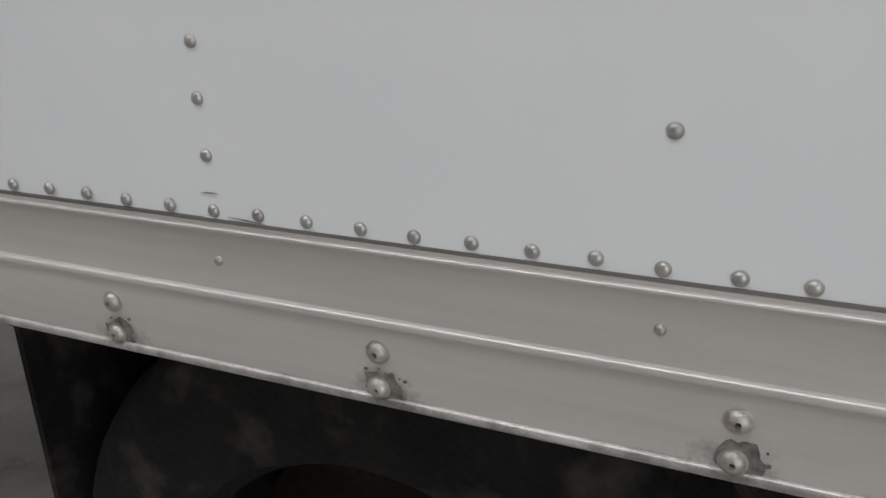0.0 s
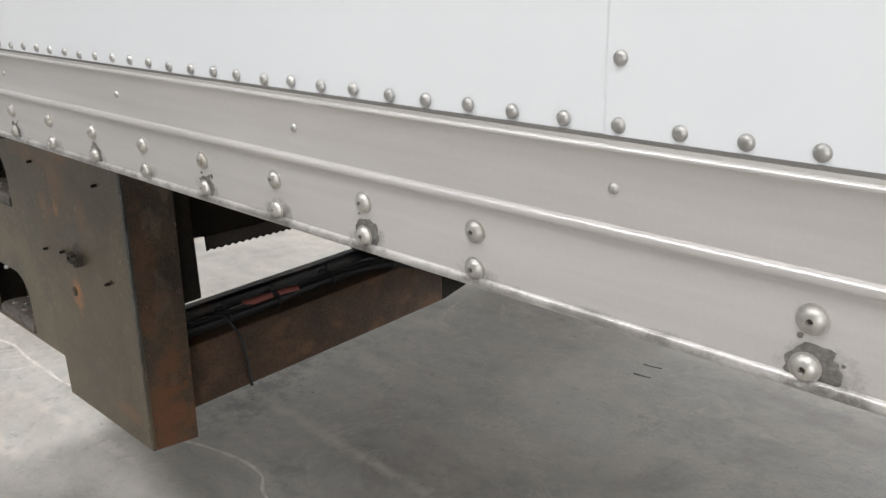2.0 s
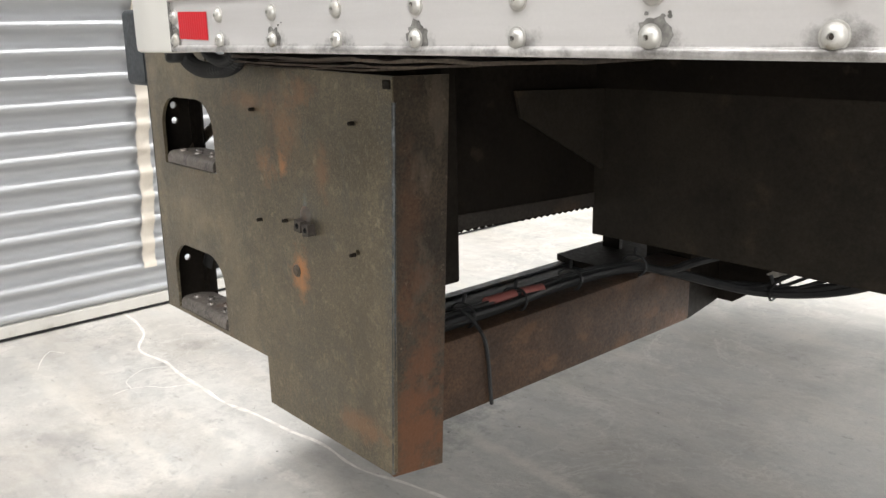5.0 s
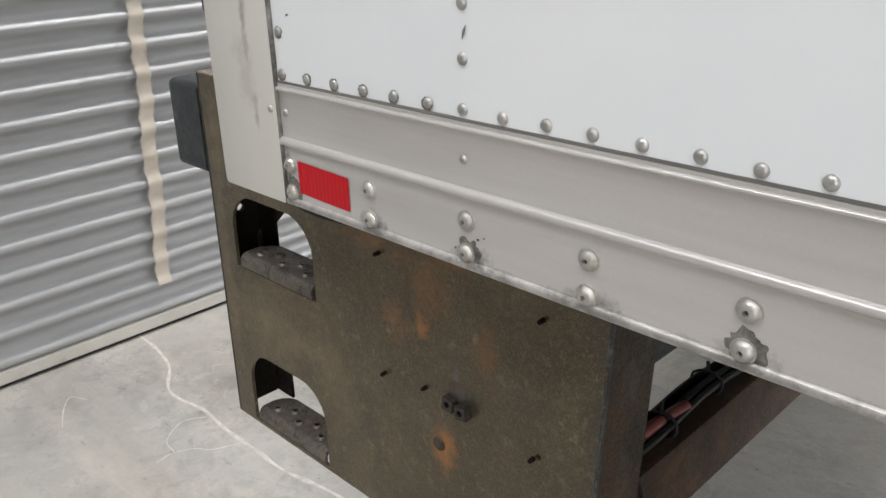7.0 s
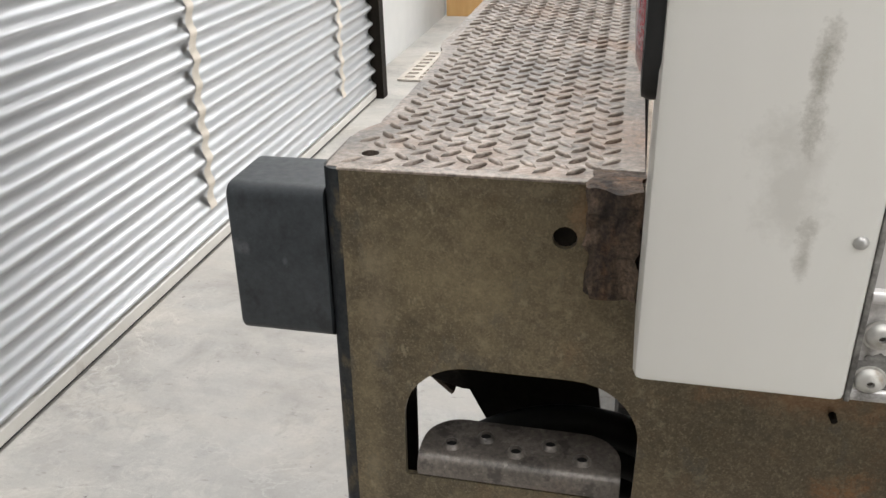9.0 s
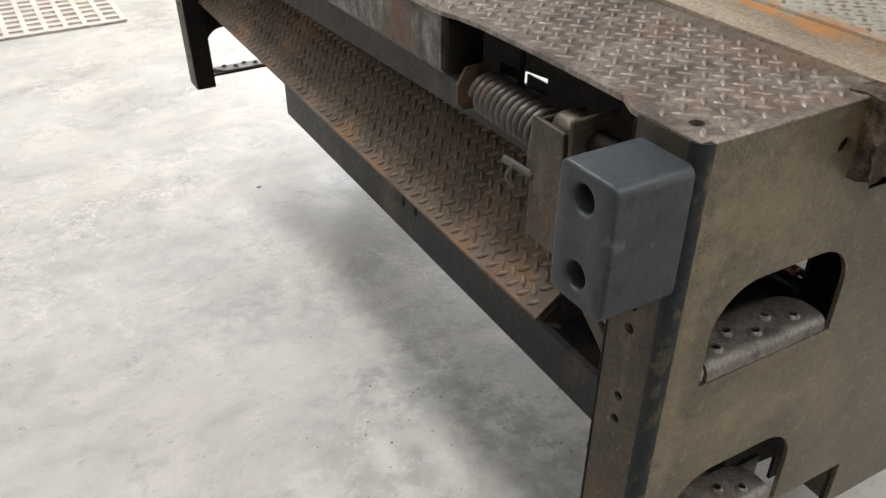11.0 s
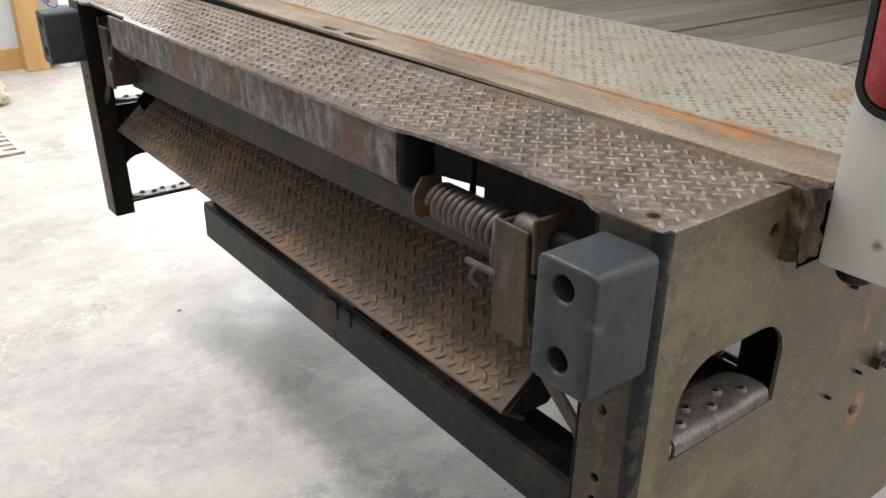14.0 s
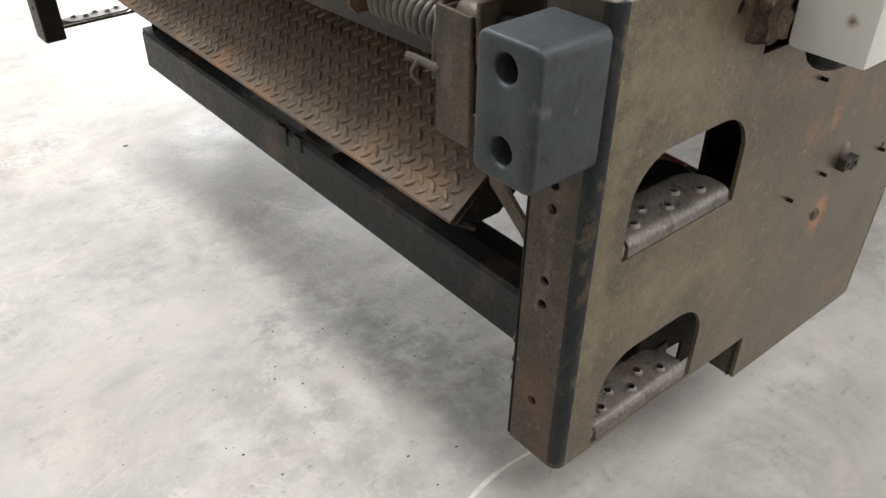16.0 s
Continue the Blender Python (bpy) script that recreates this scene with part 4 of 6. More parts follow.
for face_ in bolt.polygons:
    if face_.center.xy.length < 0.0024:
        face_.material_index = 1
OUT = pose(0, 0, 0, 90)      # turns +z to -y, out of the near side


def out_at(x, y, z, spin=0):
    return Matrix.Translation((x, y, z)) @ OUT @ pose(0, 0, 0, 0, 0, spin)


# side panels, each lapped over the one behind it
seams = [-0.012, post_x(0) - 0.011, post_x(3) - 0.011, post_x(6) - 0.011, post_x(9) - 0.011]
panels = []
for i, xs in enumerate(seams):
    xe = seams[i + 1] + 0.03 if i + 1 < len(seams) else LEN
    cols = max(4, int((xe - xs) / 0.05))
    rnd = random.Random(i)
    rows_z = [1.108 + 0.06 * k for k in range(38)]
    verts, faces = [], []
    for layer in (0, 1):
        for z in rows_z:
            for c in range(cols + 1):
                x = xs + (xe - xs) * c / cols
                lap = 0.0020 + 0.0022 * c / cols + 0.0015 * layer
                wave = 0.0012 * noise.noise(Vector((x * 2.2, i * 7.1, z * 1.7)))
                verts.append((x, lap + wave, z))
    per = (cols + 1) * len(rows_z)
    for layer in (0, 1):
        for r in range(len(rows_z) - 1):
            for c in range(cols):
                a = layer * per + r * (cols + 1) + c
                q = (a, a + 1, a + cols + 2, a + cols + 1)
                faces.append(q if layer == 0 else q[::-1])
    for r in range(len(rows_z) - 1):
        for c in (0, cols):
            a = r * (cols + 1) + c
            q = (a, a + cols + 1, a + cols + 1 + per, a + per)
            faces.append(q)
    panels.append(part("side_panel", (verts, faces), M_WHITE, truck, "white painted aluminium side panel", smooth=True))


def panel_at(x):
    return [p for p, xs in zip(panels, seams) if x >= xs][-1]


for k in range(0, 84):
    x = P * k + random.uniform(-0.0015, 0.0015)
    piece("rivet", rivet, out_at(x, 0.0022, RZ + random.uniform(-0.001, 0.001)), panel_at(P * k))
for k in (0, 3, 6, 9):
    for j in range(1, 12):
        piece("rivet", rivet, out_at(post_x(k) + random.uniform(-0.001, 0.001), 0.0022, RZ + 0.0508 * j + random.uniform(-0.001, 0.001)), panel_at(post_x(k)))
for k in (1, 2, 4, 5, 7, 8):
    for j in range(6):
        piece("rivet", rivet, out_at(post_x(k) + random.uniform(-0.002, 0.002), 0.0024, 1.237 + 0.1016 * j), panel_at(post_x(k)))
for j in range(1, 12):
    piece("rivet", rivet, out_at(0.001, 0.0022, RZ + 0.0508 * j), panels[0])

# ragged rings of old grime round the rivets of the rear panel
for i, (x, z) in enumerate([(P * k, RZ) for k in range(6)] + [(0.001, RZ + 0.0508 * j) for j in range(1, 9)]):
    loop = []
    for q in range(22):
        a = 2 * math.pi * q / 22
        r = 0.0074 * (1 + 0.22 * noise.noise(Vector((math.cos(a) * 2 + i * 3, math.sin(a) * 2, i * 1.7))) + 0.12 * noise.noise(Vector((math.cos(a) * 6, math.sin(a) * 6 + i, 4))))
        loop.append((x + r * math.cos(a), z - 0.0008 + r * math.sin(a)))
    part("grime_ring", slab(bmesh.new(), loop, [], lambda u, v, w: (u, 0.0022 - w, v), 0.0011), M_LAP, panels[0], "dark grime round a rivet")

# bottom rail: an extrusion with a lip, a half-round bead and a rolled lower edge
pts = [(0.010, 1.1235), (0.0002, 1.1235), (0.0002, 1.1205)]
pts += [(0.0004 - 0.0040 * math.sin(math.pi * i / 6), 1.1170 + 0.0030 * math.cos(math.pi * i / 6)) for i in range(7)]
pts += [(0.0008, 1.1135), (0.0008, 1.0575)]
pts += [(0.0006 - 0.0060 * math.sin(math.pi * i / 16), 1.0505 + 0.0056 * math.cos(math.pi * i / 16)) for i in range(17)]
pts += [(0.0008, 1.0435), (0.0006, 0.9768), (-0.0012, 0.9760), (-0.0030, 0.9740), (-0.0036, 0.9715), (-0.0030, 0.9688), (-0.0012, 0.9668), (0.03, 0.9668), (0.03, 0.972), (0.008, 0.974), (0.008, 1.10), (0.010, 1.10)]
rail = part("bottom_rail", profile(bmesh.new(), pts, lambda u, v, w: (w, u, v), -0.010, LEN), M_RAIL, truck, "mill-finish aluminium bottom rail with two beads", smooth=True)
part("lap_line", boxes(((-0.010, 0.0008, 1.1237), (LEN, 0.004, 1.1268))), M_LAP, rail, "dark grimy lap line")
bolt_x = [0.0015 + 0.1532 * k for k in range(10)] + [1.685, 1.991, 2.295, 2.60, 2.907, 3.212, 3.517, 3.82]
for i, x in enumerate(bolt_x):
    piece("bolt", bolt, out_at(x, 0.0006, 1.0205, random.uniform(0, 60)), rail)
    piece("bolt", bolt, out_at(x - 0.001, 0.0006, 0.984, random.uniform(0, 60)), rail)
    if i % 2 == 0 or i > 9:
        n = 30
        loop = []
        for q in range(n):
            a = 2 * math.pi * q / n
            r = 0.0160 * (1 + 0.34 * noise.noise(Vector((math.cos(a) * 1.6 + i, math.sin(a) * 1.6, i * 3.3))) + 0.22 * noise.noise(Vector((math.cos(a) * 6 + i, math.sin(a) * 6, i * 1.3))))
            loop.append((x + 0.003 + r * math.cos(a) * 1.15, 0.986 + r * math.sin(a)))
        bm = slab(bmesh.new(), loop, [], lambda u, v, w: (u, 0.0006 - w, v), 0.0005)
        rs = random.Random(i)
        for c in range(5):
            cx, cz, cr = x + rs.uniform(-0.018, 0.026), 0.998 + rs.uniform(-0.012, 0.010), rs.uniform(0.0008, 0.0022)
            slab(bm, [(cx + cr * math.cos(a) * rs.uniform(0.7, 1.6), cz + cr * math.sin(a)) for a in [2 * math.pi * q / 7 for q in range(7)]], [], lambda u, v, w: (u, 0.0006 - w, v), 0.0009)
        part("sealant_smear", bm, M_SEAL, rail, "grey grime and sealant round a bolt")
piece("rail_rivet", small_rivet, out_at(0.001, 0.0008, 1.088), rail)
for k in range(0, 10):
    piece("rail_rivet", small_rivet, out_at(post_x(k), 0.0008, 1.0855), rail)
n = 26
line = [(0.017 + 0.1 * i / n, -0.0004 - (0.0003 if i % 2 else 0.0)) for i in range(n + 1)]
tv = [(x, y, 0.987 - 0.025 * (x - 0.017)) for x, y in line] + [(x, y, 1.029 - 0.025 * (x - 0.017)) for x, y in line]
part("reflector_tape", (tv, [(i, i + 1, i + n + 2, i + n + 1) for i in range(n)]), M_RED, rail, "red reflective tape strip")

# near corner post with the tail lamp
bm = boxes(((-0.160, -0.004, 0.964), (-0.012, 0.095, 3.3)), bevel=0.007)
post = part("corner_post", bm, M_POST, truck, "off-white painted corner post with grime", smooth=True)
piece("screw", small_rivet, out_at(-0.024, -0.004, 1.090), post)
piece("screw", small_rivet, out_at(-0.024, -0.004, 1.40), post)
part("post_seal", boxes(((-0.0135, -0.0035, 0.966), (-0.0095, 0.004, 1.75)), bevel=0.001), M_SEAL, post, "grimy sealant bead")

part("rubber_foot", lathe(bmesh.new(), [(0.0, 0.945), (0.014, 0.945), (0.019, 0.949), (0.020, 0.966), (0.0, 0.966)], 16, pose(-0.128, 0.055, 0)), M_CABLE, post, "black rubber foot", smooth=True)


def oval(r, straight, n=24):
    out = []
    for i in range(n):
        a = 2 * math.pi * i / n
        out.append((r * math.cos(a), r * math.sin(a) + (straight if math.sin(a) >= 0 else -straight)))
    return out


def dome(bm, loops):
    rings = [[bm.verts.new(p) for p in loop] for loop in loops]
    for a, c in zip(rings, rings[1:]):
        for i in range(len(a)):
            j = (i + 1) % len(a)
            bm.faces.new((a[i], a[j], c[j], c[i]))
    bm.faces.new(rings[-1])
    return bm


TY, TZ = 0.046, 1.268
lamp = part("tail_lamp", dome(bmesh.new(), [[(-0.160 - d, TY + u, TZ + v) for u, v in oval(r, 0.054)] for r, d in ((0.047, -0.002), (0.047, 0.006), (0.045, 0.010), (0.036, 0.011), (0.034, 0.004))]),
            M_CABLE, truck, "oval tail lamp in a black rubber ring", smooth=True)
part("lens", dome(bmesh.new(), [[(-0.160 - d, TY + u, TZ + v) for u, v in oval(r, s)] for r, s, d in ((0.034, 0.054, 0.003), (0.033, 0.053, 0.011), (0.026, 0.048, 0.0155), (0.010, 0.036, 0.0175))]),
     M_LENS, lamp, "ribbed red lens", smooth=True)

# far side, front, roof and the far post of the box
part("far_side", boxes(((-0.012, W - 0.03, 1.10), (LEN, W, 3.3))), M_WHITE, truck)
part("far_rail", boxes(((-0.012, W - 0.008, 0.966), (LEN, W, 1.10))), M_RAIL, truck)
part("far_post", boxes(((-0.160, W - 0.095, 0.964), (-0.012, W + 0.004, 3.3)), bevel=0.006), M_POST, truck)
part("near_lining", boxes(((-0.01, 0.012, 1.10), (LEN, 0.03, 3.3))), M_WHITE, truck)
part("front_wall", boxes(((LEN - 0.04, 0.03, 1.10), (LEN, W - 0.03, 3.3))), M_WHITE, truck)
part("roof", boxes(((-0.16, 0.0, 3.3), (LEN, W, 3.34))), M_WHITE, truck)

# box floor: sill channel, grey tread plate, boards
bm = bmesh.new()
slab(bm, [(-0.160, 0.10), (-0.052, 0.10), (-0.052, W - 0.10), (-0.160, W - 0.10)],
     [[(-0.146, 1.20), (-0.118, 1.19), (-0.124, 1.30), (-0.148, 1.29)], [(-0.147, 1.335), (-0.124, 1.335), (-0.128, 1.395), (-0.148, 1.39)]],
     lambda u, v, w: (u, v, 1.073 - w), 0.007)
sill = part("rear_sill", bm, M_SILL, truck, "rust-streaked steel rear sill")
part("sill_web", boxes(((-0.160, 0.10, 0.97), (-0.152, W - 0.10, 1.065)), bevel=0.002), M_FRAME, sill)
bm = boxes(((-0.203, 0.097, 0.974), (-0.1605, 0.150, 1.074)))
bmesh.ops.subdivide_edges(bm, edges=bm.edges[:], cuts=11, use_grid_fill=True)
for v in bm.verts:
    p = v.co.copy()
    v.co += Vector((noise.noise(p * 60), noise.noise(p * 60 + Vector((5, 0, 0))), 0.5 * noise.noise(p * 30))) * 0.008
part("sill_end", bm, M_CLUMP, sill, "dark rusty torn sill end", smooth=True)
grey = part("threshold_plate", boxes(((-0.055, 0.035, 1.067), (0.455, W - 0.035, 1.079)), bevel=0.0015), M_GREYPLATE, truck, "grey painted tread plate with rust marks")
part("tread_relief", lugs((-0.050, 0.05, 1.079), (1, 0, 0), (0, 1, 0), 0.50, W - 0.10, 0.0195, 0.0185, 0.0070, 0.0016), M_GREYLUG, grey, kind="stuff", smooth=True)
board = shared("floor_board", boxes(((0.458, -0.068, 1.045), (LEN - 0.05, 0.068, 1.073)), bevel=0.003), M_WOOD, False)
for i in range(17):
    piece("floor_board", board, pose(0, 0.10 + 0.1395 * i, random.uniform(-0.0015, 0.0015)), truck, "weathered hardwood floor board")

# bumper side plates, with two cut-out footholds each
PX = -0.451


def warped(p):
    """The bent bumper: its near end leans back towards the foot, its far end the other way, and it hangs lower at the far end."""
    k = (p.y - 0.122) / 2.2
    return Vector((p.x + (0.018 - 0.032 * k) * (p.z - 0.735) - 0.0235 * k, p.y, p.z - 0.012 * k))


def dee(xa, xb, zb, zt, r, n=9):
    """Outline of a foothold: flat below, round at both upper corners."""
    out = [(xa, zb), (xb, zb), (xb, zt - r)]
    out += [(xb - r + r * math.cos(a), zt - r + r * math.sin(a)) for a in [math.pi / 2 * i / n for i in range(1, n)]]
    out += [(xb - r, zt), (xa + r, zt)]
    out += [(xa + r - r * math.sin(a), zt - r + r * math.cos(a)) for a in [math.pi / 2 * i / n for i in range(1, n)]]
    return out + [(xa, zt - r)]


FOOT = [(-0.379, -0.148, 0.731, 0.871), (-0.380, -0.149, 0.406, 0.559)]


def side_plate(y, s):
    """The bumper's side plate at the plane y; s is 1 where its inside lies at greater y."""
    r = 0.016
    e = PX + r + 0.002
    outline = [(e, 0.398), (0.005, 0.398), (0.007, 0.303), (0.384, 0.303), (0.391, 0.31), (0.409, 0.932), (-0.16, 0.945), (-0.16, 1.0695), (e, 1.0695)]
    holes = [dee(a, b, zb, zt, 0.066) for a, b, zb, zt in FOOT] + [ring(-0.229, 1.018, 0.011)]
    for hx, hz in ((0.312, 0.661),):
        holes.append(ring(hx, hz, 0.005, 8))
    bm = slab(bmesh.new(), outline, holes, lambda u, v, w: (u, y + s * w, v), 0.0065)
    ob = part("side_plate", bm, M_PLATE, truck, "worn bronze-brown steel bumper side plate with two footholds")
    # rounded rear corner and rear flange
    pts = [(PX + r + 0.002, 0.0)] + [(PX + r - r * math.sin(a), r - r * math.cos(a)) for a in [math.pi / 2 * i / 5 for i in range(6)]] + [(PX, 0.018), (PX + 0.0065, 0.018)]
    pts += [(PX + r - (r - 0.0065) * math.sin(a), r - (r - 0.0065) * math.cos(a)) for a in [math.pi / 2 * (5 - i) / 5 for i in range(6)]] + [(PX + r + 0.002, 0.0065)]
    bm = profile(bmesh.new(), pts, lambda u, v, w: (u, y + s * v, w), 0.398, 1.0695)
    part("bent_corner", bm, M_CORNER, ob, "blue-black chipped bent corner", smooth=True)
    bm = bmesh.new()
    slab(bm, [(0.018, 0.398), (0.093, 0.398), (0.093, 1.069), (0.018, 1.069)], [ring(0.057, hz, 0.0075, 12) for hz in (0.844, 0.811, 0.704, 0.667, 0.497)],
         lambda u, v, w: (PX + w, y + s * u, v), 0.0065)
    part("rear_flange", bm, M_FLANGE, ob, "rusty bolted rear flange", smooth=True)
    # thin sheets added here and below keep the insides of flange and plate dark
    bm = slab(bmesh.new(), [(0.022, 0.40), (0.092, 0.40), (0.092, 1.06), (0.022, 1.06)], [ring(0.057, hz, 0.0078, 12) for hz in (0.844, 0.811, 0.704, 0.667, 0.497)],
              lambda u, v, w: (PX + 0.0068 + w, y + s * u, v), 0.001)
    part("flange_liner", bm, M_FRAME, ob, "thin near-black sheet added to darken the inside of the flange")
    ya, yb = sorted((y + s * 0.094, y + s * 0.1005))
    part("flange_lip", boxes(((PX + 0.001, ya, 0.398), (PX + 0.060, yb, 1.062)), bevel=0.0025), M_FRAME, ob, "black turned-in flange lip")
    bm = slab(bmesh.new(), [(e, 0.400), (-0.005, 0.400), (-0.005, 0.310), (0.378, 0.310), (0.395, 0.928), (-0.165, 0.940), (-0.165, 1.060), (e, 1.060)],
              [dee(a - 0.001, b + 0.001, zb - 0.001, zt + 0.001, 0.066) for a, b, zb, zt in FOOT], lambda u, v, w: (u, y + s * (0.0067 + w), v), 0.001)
    part("plate_liner", bm, M_FRAME, ob, "thin near-black sheet added to darken the inside of the plate")
    rs = random.Random(8)
    bead = [(0.3785 + 0.0535 * (0.003 + 0.010 * i), y + s * (0.0030 + rs.uniform(-0.0004, 0.0004)), 0.306 + 0.010 * i) for i in range(60)]
    part("worn_edge", tube(bmesh.new(), bead, 0.0034, 8, ripple=0.0002), M_EDGE, ob, "scraped blue-grey front edge of the plate", smooth=True)
    # front flange, step return and bent-in footholds
    bm = bmesh.new()
    ya, yb = sorted((y + s * 0.002, y + s * 0.105))
    a = [bm.verts.new(p) for p in ((0.372, ya, 0.300), (0.372, yb, 0.286), (0.4065, yb, 0.930), (0.4065, ya, 0.932), (0.3785, ya, 0.300), (0.3785, yb, 0.286), (0.4135, yb, 0.930), (0.4135, ya, 0.932))]
    for q in ((0, 1, 2, 3), (7, 6, 5, 4), (0, 4, 5, 1), (1, 5, 6, 2), (2, 6, 7, 3), (3, 7, 4, 0)):
        bm.faces.new([a[i] for i in q])
    part("front_flange", bm, M_FLANGE, ob, "rusty front flange")
    ya, yb = sorted((y + s * 0.0066, y + s * 0.09))
    part("step_return", boxes(((-0.003, ya, 0.305), (0.003, yb, 0.398))), M_FLANGE, ob)
    for a_, b_, zb, zt in FOOT:
        # the cut tab, bent inwards over a round lip
        tab = dee(a_ + 0.012, b_ - 0.012, 0.0, 0.052, 0.040)
        spots_ = [(a_ + 0.044 + 0.034 * i, 0.026 if i % 2 else 0.009) for i in range(5)]
        holes = [ring(hx, hv, 0.0062, 10) for hx, hv in spots_]
        zt_ = zb + 0.026
        bm = slab(bmesh.new(), tab, holes, lambda u, v, w: (u, y + s * (0.014 + v), zt_ - w + 0.04 * v), 0.006)
        pts = [(0.014 - 0.014 * math.sin(t), -0.014 + 0.014 * math.cos(t)) for t in [math.pi / 2 * i / 5 for i in range(6)]] + [(0.0, -0.024), (0.006, -0.024)]
        pts += [(0.014 - 0.008 * math.sin(t), -0.014 + 0.008 * math.cos(t)) for t in [math.pi / 2 * (5 - i) / 5 for i in range(6)]]
        profile(bm, pts, lambda u, v, w: (w, y + s * u, zt_ + v), a_ + 0.012, b_ - 0.012)
        tr = part("foothold_tread", bm, M_FOOT, ob, "scuffed foothold tread with raised holes", smooth=True)
        rim = shared("dimple", lathe(bmesh.new(), [(0.0, -0.004), (0.0054, -0.004), (0.0056, 0.001), (0.0064, 0.0046), (0.0078, 0.0040), (0.0104, 0.0)], 12), M_FOOT)
        # black cap added across each punched hole to paint the darkness inside it
        rim.materials.append(M_CABLE)
        for face_ in rim.polygons:
            face_.material_index = 1 if face_.center.z < 0.0 else 0
        for hx, hv in spots_:
            piece("dimple", rim, pose(hx, y + s * (0.014 + hv), zt_ + 0.04 * hv), ob)
    return ob


near_plate = side_plate(0.122, 1)
far_plate = side_plate(2.318, -1)
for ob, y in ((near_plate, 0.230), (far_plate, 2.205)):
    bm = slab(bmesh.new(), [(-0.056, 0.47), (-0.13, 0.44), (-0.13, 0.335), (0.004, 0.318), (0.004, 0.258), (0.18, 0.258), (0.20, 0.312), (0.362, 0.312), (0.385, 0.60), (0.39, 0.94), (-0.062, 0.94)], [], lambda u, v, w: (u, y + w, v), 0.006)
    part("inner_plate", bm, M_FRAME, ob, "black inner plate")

# bolts and marks on the near plate
sleeve = slab(bmesh.new(), [(-0.0095, -0.010), (0.0095, -0.010), (0.010, 0.009), (-0.0085, 0.010)], [ring(0.0, 0.0, 0.0052, 8)], lambda u, v, w: (u, v, w), 0.015)
sleeve = shared("nut", sleeve, M_DULL, False)
# bore walls coloured black for the shade inside the nut
sleeve.materials.append(M_CABLE)
for face_ in sleeve.polygons:
    face_.material_index = 1 if face_.center.xy.length < 0.0052 and abs(face_.normal.z) < 0.5 else 0
piece("nut", sleeve, out_at(0.184, 0.122, 0.677, 8), near_plate, "seized square nut")
piece("nut", sleeve, out_at(0.160, 0.122, 0.681, -5), near_plate, "seized square nut")
bm = lathe(bmesh.new(), [(0.0, 0.005), (0.008, 0.0042), (0.014, 0.002), (0.017, 0.0)], 14, out_at(0.166, 0.122, 0.697))
part("weld_smear", bm, M_SPRING, near_plate, "grey weld smear above the nuts", smooth=True)
pin = shared("pin", lathe(bmesh.new(), [(0.0, 0.010), (0.003, 0.0095), (0.0035, 0.0)], 8), M_FRAME)
for hx, hz in ((0.105, 0.680), (0.016, 0.668), (0.315, 0.861), (0.303, 0.656), (0.017, 0.865)):
    piece("pin", pin, out_at(hx, 0.122, hz), near_plate, "short dark pin")
washer = shared("washer", lathe(bmesh.new(), [(0.0, 0.003), (0.0065, 0.0032), (0.008, 0.0018), (0.0105, 0.0018), (0.0115, 0.0)], 14), M_FLANGE)
piece("washer", washer, out_at(0.141, 0.122, 0.594), near_plate, "rusted plug")
part("notch", boxes(((0.391, 0.1195, 0.914), (0.409, 0.1225, 0.927)), bevel=0.002), M_FRAME, near_plate)

# bumper deck of tread plate, its edge cut away in front of the springs
edge = [(PX + 0.004, 0.1288)]
edge += [(PX + 0.002, 0.20), (PX + 0.004, 0.23), (PX + 0.018, 0.26), (PX + 0.020, 0.42), (PX + 0.016, 0.55), (PX + 0.010, 0.60), (PX, 0.632), (PX, 1.83), (PX + 0.016, 1.87), (PX + 0.02, 2.15), (PX + 0.004, 2.18), (PX, 2.300)]
torn = []
for (xa, ya), (xb, yb) in zip(edge, edge[1:]):
    k = max(1, int((yb - ya) / 0.012))
    torn += [(xa + (xb - xa) * i / k + 0.0016 * noise.noise(Vector((9, (ya + (yb - ya) * i / k) * 45, 2))), ya + (yb - ya) * i / k) for i in range(k)]
edge = torn + edge[-1:]
bm = slab(bmesh.new(), edge + [(-0.166, 2.300), (-0.166, 0.1288)], [ring(-0.416, 0.167, 0.0085)], lambda u, v, w: (u, v, 1.070 - w), 0.0065)
deck = part("bumper_deck", bm, M_DECK, truck, "scuffed brown tread plate on top of the bumper")
rv, rf = lugs((-0.442, 0.132, 1.070), (1, 0, 0), (0, 1, 0), 0.272, 2.16, 0.0205, 0.0240, 0.0080, 0.0030,
              skip=lambda a, b: (a < 0.022 and (0.10 < b < 0.50 or 1.72 < b < 2.04)) or math.hypot(a - 0.026, b - 0.035) < 0.02)
part("tread_relief", (rv, rf), M_LUG, deck, kind="stuff", smooth=True)
part("deck_end", boxes(((PX + 0.016, 0.1215, 1.0685), (-0.162, 0.1305, 1.0715)), bevel=0.0012), M_LUG, deck, "worn weld along the edge")

# rear face beam under the deck
bm = bmesh.new()
pts = [(PX + 0.002, 1.063), (PX + 0.002, 0.985), (PX + 0.010, 0.974), (PX + 0.07, 0.974), (PX + 0.07, 0.980), (PX + 0.013, 0.980), (PX + 0.008, 0.986), (PX + 0.008, 1.063)]
profile(bm, pts, lambda u, v, w: (u, w, v), 0.632, 1.96)
face = part("face_beam", bm, M_FACE, truck, "rear face beam with chipped grey and rusty paint")
part("face_end", boxes(((PX + 0.003, 0.612, 0.976), (-0.385, 0.631, 1.062)), bevel=0.009), M_FRAME, face, "dark rolled beam end", smooth=True)
bm = bmesh.new()
